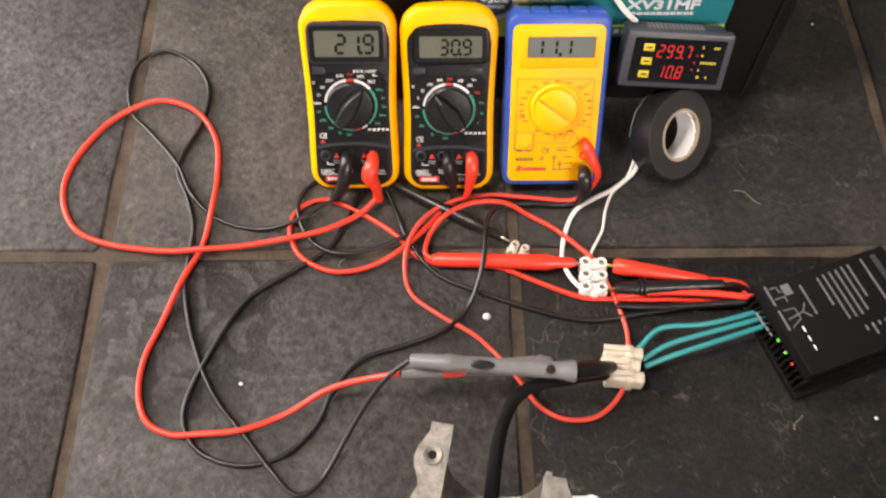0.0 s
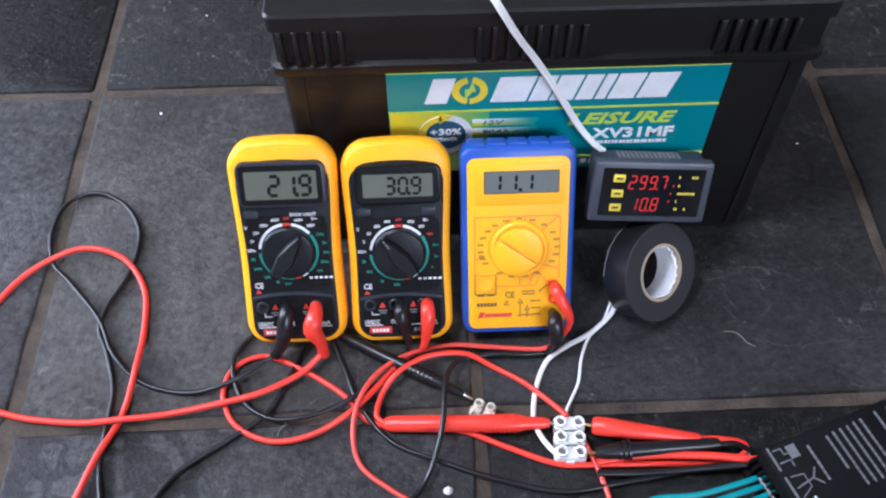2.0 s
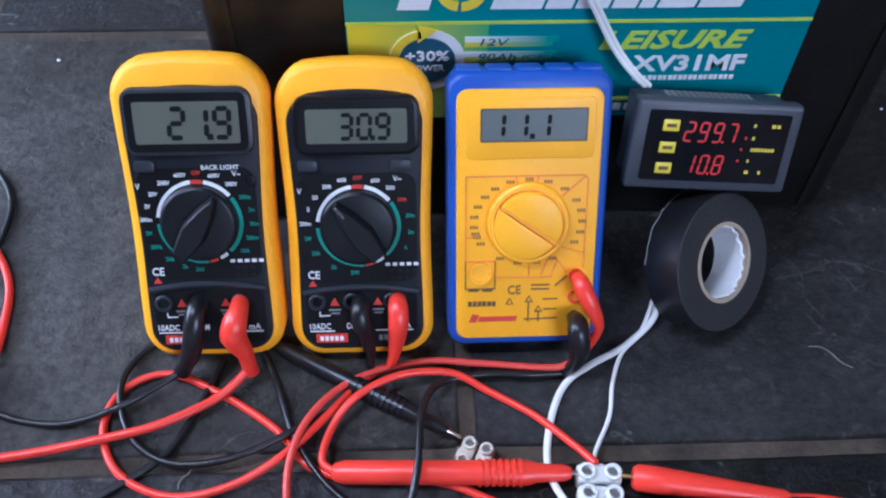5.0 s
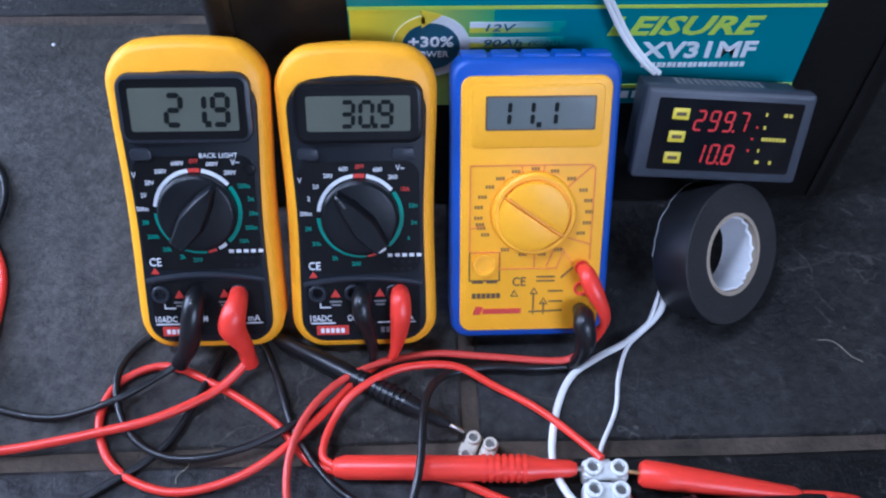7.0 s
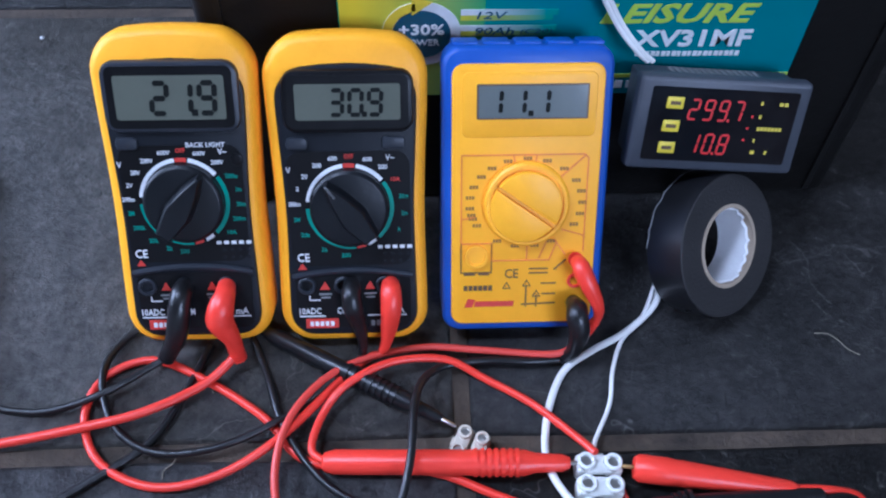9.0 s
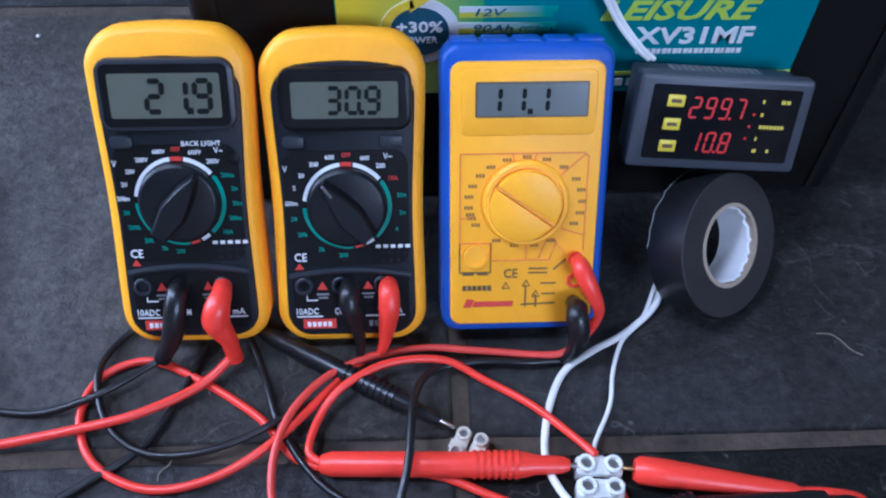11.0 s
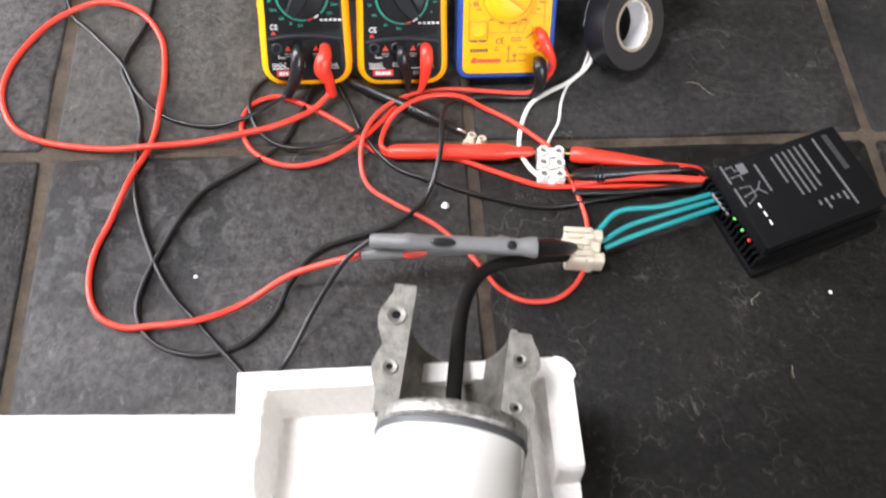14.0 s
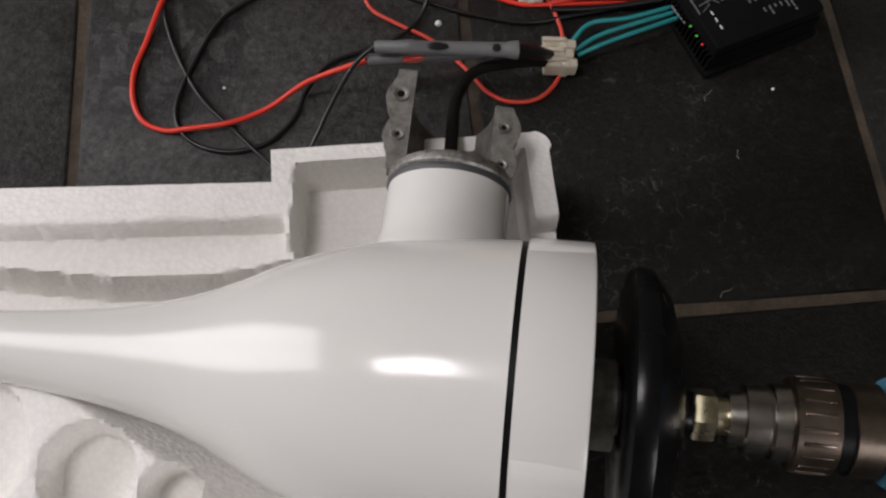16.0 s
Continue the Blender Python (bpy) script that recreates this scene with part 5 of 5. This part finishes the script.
# ---- wind generator in its foam tray ----
AD = Vector((0.970, -0.211, 0.122)).normalized()
AO = Vector((0.0, -0.0405, 0.100))
# the generator, its tray and its drill stand together
SIM = pose(-0.0023, -0.0248, 0, 0, 0, 0.45) @ Matrix.Scale(1.032, 4)
GM = SIM @ Matrix.Translation(AO) @ AD.to_track_quat("Z", "Y").to_matrix().to_4x4()
turbine = root("wind_generator", GM, "glossy white wind generator body with a cast clamp neck", "wind generator")
PROFILE = [(-0.36, 0.012), (-0.358, 0.015), (-0.30, 0.0175), (-0.25, 0.0205), (-0.21, 0.0245), (-0.18, 0.0290), (-0.15, 0.0355), (-0.12, 0.0460), (-0.09, 0.0600), (-0.065, 0.0695), (-0.04, 0.0760), (-0.015, 0.0800), (0.01, 0.0820), (0.0385, 0.0835)]
prof = [Vector((z, r, 0)) for z, r in PROFILE]
body = part("nacelle", lathe([(v.x, max(0.001, v.y)) for v in smooth_path(prof, 4)], 72), ENAMEL, turbine, "glossy white tapered nacelle", 60)
part("seam", lathe([(0.0380, 0.0800), (0.0382, 0.0832), (0.0420, 0.0832), (0.0422, 0.0800)], 72), BLACKPL, turbine, "black rubber seam")
part("front_cover", lathe([(0.0415, 0.0820), (0.0418, 0.0836), (0.0745, 0.0842), (0.0757, 0.0836), (0.0762, 0.0822), (0.0762, 0.0200)], 72), ENAMEL, turbine)
for a0, a1 in ((8, 42), (122.5, 160)):
    rib = []
    for k in range(13):
        a = radians(a0 + (a1 - a0) * k / 12)
        lift = 0.0016 if 0 < k < 12 else 0.0002
        rib.append([((0.0836 + d * lift) * math.cos(a), (0.0836 + d * lift) * math.sin(a), z) for z, d in ((0.0425, -1), (0.0425, 0.7), (0.0440, 1), (0.0740, 1), (0.0756, 0.7), (0.0756, -1))])
    part("cover_rib", loft(rib), ENAMEL, turbine, "", 40)
part("shaft_collar", lathe([(0.0750, 0.0240), (0.0920, 0.0240), (0.0925, 0.0150), (0.1000, 0.0150)], 32), CASTING, turbine)
part("hub_plate", lathe([(0.0945, 0.0160), (0.0945, 0.0690), (0.0965, 0.0730), (0.1010, 0.0745), (0.1070, 0.0730), (0.1160, 0.0610), (0.1220, 0.0430), (0.1260, 0.0220), (0.1290, 0.0120), (0.1350, 0.0110)], 56), HUBBLACK, turbine, "black dished hub plate")
part("bolt", join(hexagon(0.0138, 0.1320, 0.1440), lathe([(0.1430, 0.0095), (0.1560, 0.0095)], 20)), ZINC, turbine, "yellowed zinc hex bolt")

ridge = []
UPV = AD.cross(Vector((0, 0, 1)).cross(AD)).normalized()
SIDE = UPV.cross(AD).normalized()
SIDE = SIDE if SIDE.y > 0 else -SIDE
for z0, r0 in PROFILE[2:10]:
    ridge.append(turbine.matrix_world.inverted() @ SIM @ (AO + AD * z0 + (SIDE * 0.90 + UPV * 0.436) * (r0 + 0.0001)))
part("parting_line", tube(ridge, 0.0006, 6, 5), ENAMEL, turbine)

# neck: local z along the neck, x across, y up
ND = Vector((0.2000, 0.9798, 0.0)).normalized()
NO = Vector((0.0040, 0.0150, 0.098))
NX = Vector((0.9798, -0.2000, 0)).normalized()
NM = Matrix(((NX.x, 0, ND.x, NO.x), (NX.y, 0, ND.y, NO.y), (0, 1, 0, NO.z), (0, 0, 0, 1)))
NL = turbine.matrix_world.inverted() @ SIM @ NM
part("neck", moved(lathe([(-0.02, 0.0480), (0.015, 0.0420), (0.022, 0.0385), (0.028, 0.0370), (0.036, 0.0362), (0.0605, 0.0360)], 56), NL), ENAMEL, turbine, "", 60)
part("neck_ring", moved(lathe([(0.0600, 0.0340), (0.0602, 0.0366), (0.0620, 0.0372), (0.0640, 0.0366), (0.0642, 0.0340)], 56), NL), GREYRING, turbine, "dark grey rubber ring")
flange = part("clamp", moved(loft([[(r * math.cos(2 * math.pi * k / 56), r * math.sin(2 * math.pi * k / 56), z) for k in range(56)] for z, r in ((0.0640, 0.0300), (0.0640, 0.0352), (0.0660, 0.0368), (0.0700, 0.0368), (0.0720, 0.0355), (0.0722, 0.0300))], ring=True), NL), CLAMPMETAL, turbine, "rough cast aluminium clamp")
shell = []
for k in range(25):
    a = radians(-180 + 180 * k / 24)
    zl = 0.125 - 0.012 * math.sin(math.pi * k / 24)
    c, s = math.cos(a) - 0.003 / 0.03 * (1 + math.cos(a)), math.sin(a)
    shell.append([(0.0290 * c, 0.0290 * s, 0.070), (0.0330 * c, 0.0330 * s, 0.070), (0.0330 * c, 0.0330 * s, zl), (0.0290 * c, 0.0290 * s, zl)])
part("half_shell", moved(loft(shell), NL), CASTING, flange)


def wavy_flange(side, length, holes, zs):
    pts_in, pts_out = [], []
    base = 0.0280 if side < 0 else 0.0225
    for k in range(15):
        z = 0.070 + (length - 0.070) * k / 14
        w = 0.0075 + 0.0045 * max(0, math.cos((z - holes[0]) / 0.010)) ** 2 if abs(z - holes[0]) < 0.016 else 0.0075
        if len(holes) > 1 and abs(z - holes[1]) < 0.013:
            w = 0.0075 + 0.0055 * max(0, math.cos((z - holes[1]) / 0.0083))
        pts_in.append((side * base, z))
        pts_out.append((side * (base + 0.0030 + w), z))
    o = pts_out + pts_in[::-1]
    if side > 0:
        o = o[::-1]
    plate = slab(o, [(0, 0), (0.0012, -0.0004), (0.010, -0.0004), (0.0112, 0.0006)])
    return [(x, h + zs, z) for x, z, h in plate[0]], plate[1]


part("flange", moved(wavy_flange(-1, 0.137, (0.092, 0.118), -0.002), NL), CASTING, flange)
part("flange", moved(wavy_flange(1, 0.121, (0.082, 0.106), -0.006), NL), CASTING, flange)
for sx, z, y, r in ((-0.0345, 0.0925, 0.0094, 0.0030), (-0.0355, 0.1200, 0.0094, 0.0042), (0.0285, 0.1070, 0.0054, 0.0030), (0.0290, 0.0820, 0.0054, 0.0026)):
    part("bolt_hole", moved(lathe([(0.0001, r * 0.55), (0.0003, r * 0.55)], 16), NL @ pose(sx, y, z, -90, 0, 0)), BLACKPL, flange)
    part("hole_rim", moved(loft([[(q * math.cos(2 * math.pi * k / 18), q * math.sin(2 * math.pi * k / 18), h) for k in range(18)] for q, h in ((r * 0.5, 0.0001), (r, 0.0009), (r + 0.0010, 0.0009), (r + 0.0013, 0))], ring=True), NL @ pose(sx, y, z, -90, 0, 0)), CASTING, flange)
lead("sheathed_cable", "thick black sheathed cable from the neck to the plug", SHEATH, [(0.0130, 0.0433, 0.100), (0.0177, 0.0807, 0.094), (0.0220, 0.1080, 0.084), (0.0270, 0.1357, 0.062), (0.0340, 0.1605, 0.042), (0.0430, 0.1775, 0.034), (0.0570, 0.1865, 0.031), (0.0755, 0.1910, 0.027), (0.0925, 0.1965, 0.020), (0.1065, 0.2000, 0.013)], 0.0042, (), "cable")

# drill held to the bolt
drill = root("power_drill", GM, "power drill with worn steel chuck and pale blue body", "drill")
part("chuck_nose", lathe([(0.1500, 0.0090), (0.1500, 0.0135), (0.1575, 0.0145), (0.1580, 0.0178), (0.1690, 0.0182), (0.1695, 0.0170), (0.1710, 0.0170), (0.1715, 0.0195), (0.1800, 0.0205)], 40), CHROME, drill, "bright worn steel chuck nose")
sleeve = part("chuck_sleeve", lathe([(0.1790, 0.0205), (0.1805, 0.0240), (0.2010, 0.0245), (0.2015, 0.0235)], 40), CHUCK, drill, "bronze-brown steel chuck sleeve")
for k in range(20):
    part("knurl", moved(soft_slab(rrect(-0.0010, 0.1835, 0.0010, 0.1985, 0.0004, 2), 0, 0.0008, 0, 0.0003), pose(0, 0, 0, 0, 0, k * 18) @ pose(0, -0.0240, 0, 90, 0, 0)), CHUCK, sleeve)
part("chuck_gap", lathe([(0.2010, 0.0225), (0.2090, 0.0225)], 40), BLACKPL, drill)
part("chuck_back", lathe([(0.2085, 0.0235), (0.2090, 0.0242), (0.2230, 0.0242), (0.2240, 0.0225)], 40), CHUCK, drill)
part("collar", lathe([(0.2230, 0.0200), (0.2300, 0.0200)], 32), BLACKPL, drill)
part("body", lathe([(0.2270, 0.0210), (0.2275, 0.0270), (0.2330, 0.0300), (0.2600, 0.0320), (0.3200, 0.0330), (0.4000, 0.0340), (0.4200, 0.0320), (0.4260, 0.0250)], 40), DRILLBLUE, drill, "pale blue plastic drill body")
hm = drill.matrix_world.inverted()
part("handle", moved(slab(rrect(-0.030, -0.017, 0.030, 0.017, 0.014, 5), [(0.0, 0.002), (0.004, 0), (0.125, 0.0)]), hm @ SIM @ Matrix.Translation(((AO + AD * 0.37).x, (AO + AD * 0.37).y, 0.0))), DRILLBLUE, drill)

# foam tray as a moulded relief
FX0, FX1, FY0, FY1 = -0.56, 0.087, -0.24, 0.126
FS = 0.0025


def nacelle_radius(s):
    for (a, ra), (b, rb) in zip(PROFILE, PROFILE[1:]):
        if a <= s <= b:
            return ra + (rb - ra) * (s - a) / (b - a)
    return 0.012 if s < 0 else 0.084


def ease(d, w=0.0035):
    t = min(1, max(0, d / w + 0.5))
    return t * t * (3 - 2 * t)


def tray_height(x, y):
    top = 0.075 + 0.0006 * noise.noise(Vector((x * 60, y * 60, 0)))
    s = (x - AO.x) * AD.x + (y - AO.y) * AD.y
    q = (x - AO.x) * -AD.y + (y - AO.y) * AD.x
    ragged = 0.0009 * noise.noise(Vector((x * 160, y * 160, 3)))
    # ledge next to the outer rim, and the rest of the tray a little lower
    if q > 0:
        inner = 0.0765 + ragged
        top -= 0.018 * ease(inner - y if x < -0.085 else inner - 0.012 - y)
    else:
        top = 0.062 + 0.0006 * noise.noise(Vector((x * 60, y * 60, 0)))
    if q > 0:
        depth = ease(nacelle_radius(s) + 0.010 + 0.010 * max(0, min(1, -s / 0.1)) + ragged * 0.5 - q, 0.005)
    else:
        gap = 0.030 * max(0, min(1, (s + 0.225) / 0.12))
        depth = max(0, min(1, (nacelle_radius(s) + gap + ragged * 0.5 + q) / (gap + 0.012)))
    z = top - depth * (top - 0.022)
    # recess round the neck
    nk = min(x + 0.076 - 0.1 * (y - 0.08), 0.0675 - x, y - 0.0, 0.1125 - y)
    z = min(z, top - ease(nk, 0.005) * (top - 0.040)) if nk > -0.01 else z
    for cx, cy, r in ((-0.279, -0.050, 0.046), (-0.198, -0.066, 0.0255), (-0.152, -0.081, 0.0157)):
        z = min(z, top - 0.028 * ease(r - math.hypot(x - cx, y - cy), 0.004))
    return max(0.02, z)


nx, ny = int((FX1 - FX0) / FS) + 1, int((FY1 - FY0) / FS) + 1
fv, ff, index = [], [], {}


def in_tray(x, y):
    if y > 0.1035 and x < -0.0905:
        return False
    r = 0.012
    cx, cy = FX1 - r, FY1 - r
    return not (x > cx and y > cy and math.hypot(x - cx, y - cy) > r + FS * 0.5)


for j in range(ny):
    for i in range(nx):
        x, y = FX0 + i * FS, FY0 + j * FS
        if in_tray(x, y):
            index[i, j] = len(fv)
            dx, dy = x - (FX1 - 0.012), y - (FY1 - 0.012)
            if dx > 0 and dy > 0 and math.hypot(dx, dy) > 0.012 - 1.2 * FS:
                k = 0.012 / math.hypot(dx, dy)
                x, y = FX1 - 0.012 + dx * k, FY1 - 0.012 + dy * k
            fv.append((x, y, tray_height(x, y)))
below = {}
for (i, j), k in list(index.items()):
    quad = [(i, j), (i + 1, j), (i + 1, j + 1), (i, j + 1)]
    if all(c in index for c in quad):
        ff.append(tuple(index[c] for c in quad))
used = {}
for q in ff:
    for a, b in zip(q, q[1:] + q[:1]):
        used[a, b] = True
for a, b in list(used):
    if (b, a) not in used:
        for c in (a, b):
            if c not in below:
                below[c] = len(fv)
                fv.append((fv[c][0], fv[c][1], 0.0))
        ff.append((b, a, below[a], below[b]))
tray = part("foam_tray", ([tuple(SIM @ Vector((x, y + 0.05 * max(0.0, -0.0905 - x), z))) for x, y, z in fv], ff), FOAM, None, "", 60)
tagged(tray, "white moulded polystyrene tray cradling the generator", "packaging tray")

# ---- small litter ----
for x, y, s in ((0.028, 0.248, 0.0030), (-0.140, 0.200, 0.0014), (0.285, 0.172, 0.0014), (-0.193, 0.575, 0.0013), (0.316, 0.520, 0.0010), (-0.170, 0.696, 0.0010)):
    crumb = [(v[0] * s * (1 + 0.3 * noise.noise(Vector(v) * 3)), v[1] * s * 0.9, v[2] * s * 0.7 + s * 0.65) for v in lathe([(-1, 0.3), (-0.6, 0.8), (0, 1), (0.6, 0.8), (1, 0.3)], 8)[0]]
    tagged(part("crumb", moved((crumb, lathe([(-1, 0.3), (-0.6, 0.8), (0, 1), (0.6, 0.8), (1, 0.3)], 8)[1]), pose(x, y, 0)), PAPER), "tiny white crumb lying on the slate floor", "litter", "crumbs on the floor")
for x, y, a, ln in ((0.232, 0.170, 60, 0.012), (0.230, 0.347, -28, 0.022), (0.245, 0.117, 95, 0.008), (-0.060, 0.334, 80, 0.012), (-0.076, 0.293, 70, 0.010), (0.182, 0.390, 10, 0.018), (0.213, 0.009, 40, 0.012)):
    c, s = math.cos(radians(a)), math.sin(radians(a))
    pts = [(x + c * ln * (k / 4 - 0.5) - s * 0.12 * ln * math.sin(k * 1.3), y + s * ln * (k / 4 - 0.5) + c * 0.12 * ln * math.sin(k * 1.3), 0.0006) for k in range(5)]
    tagged(part("straw", tube(pts, 0.00022, 5, 3), STRAW), "thin dry straw fibre lying on the slate", "litter", "straws on the floor")

# ---- floor: grout bed and slate tiles ----
floor = tagged(part("floor", block(X0, Y0, -0.05, X1, Y1, -0.0022), GROUT), "dark riven slate tile floor with brown grout", "floor", kind="structure")
for pts in ([(0.215, 0.394), (0.234, 0.398), (0.251, 0.405), (0.270, 0.399), (0.284, 0.391)], [(0.238, 0.346), (0.263, 0.340), (0.294, 0.342), (0.325, 0.345)], [(0.224, 0.410), (0.230, 0.397), (0.228, 0.382), (0.234, 0.369)]):
    path = [(p.x + 0.0008 * noise.noise(p * 400), p.y + 0.0012 * noise.noise(p * 300 + Vector((5, 0, 0)))) for p in smooth_path([(x, y, 0) for x, y in pts], 7)]
    part("scratch", strip(path, 0.0006, -0.0001, 0.0003), SCUFF, floor)
TW, TD = 0.300, 0.3015


def tile_mesh(seed, mat):
    rng = random.Random(seed)
    w, d = TW - 0.0085, TD - 0.0085
    o = []
    for x, y in rrect(-w / 2, -d / 2, w / 2, d / 2, 0.003, 1):
        o.append((x, y))
    full = []
    for i, a in enumerate(o):
        b = o[(i + 1) % len(o)]
        k = 5 if math.dist(a, b) > 0.05 else 1
        for j in range(k):
            e = 0.0009
            full.append((a[0] + (b[0] - a[0]) * j / k + rng.uniform(-e, e), a[1] + (b[1] - a[1]) * j / k + rng.uniform(-e, e)))
    return mesh_of("tile", slab(full, [(-0.012, 0), (-0.0016, 0), (0.0, 0.0022)]), mat, 60)


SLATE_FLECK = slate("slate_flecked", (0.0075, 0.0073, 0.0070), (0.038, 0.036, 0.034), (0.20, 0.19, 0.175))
kinds = {"fleck": [tile_mesh(5, SLATE_FLECK)], "dark": [tile_mesh(k, SLATE) for k in range(3)], "pale": [tile_mesh(7, SLATE_PALE)], "damp_sheen": [tile_mesh(9, SLATE_DAMP_SHEEN)]}
for i in range(-8, 8):
    for j in range(-9, 8):
        x, y = 0.05 + (i + 0.5) * TW, 0.30 + (j + 0.5) * TD
        if x - TW / 2 < X0 - 0.06 or x + TW / 2 > X1 + 0.06 or y - TD / 2 < Y0 - 0.3 or y + TD / 2 > Y1 + 0.3:
            continue
        # the three left tiles carry the painted sheen; only (-1, -1) shows the stain
        kind = "pale" if (i, j) == (-1, 0) else "fleck" if (i, j) in ((0, 0), (1, 0)) else "damp_sheen" if (i, j) in ((-1, -1), (-2, -1), (-2, 0)) else "dark"
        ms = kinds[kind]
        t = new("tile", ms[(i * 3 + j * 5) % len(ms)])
        t.parent = floor
        t.matrix_basis = pose(x, y, 0, 0, 0, 180 * ((i + j) % 2))
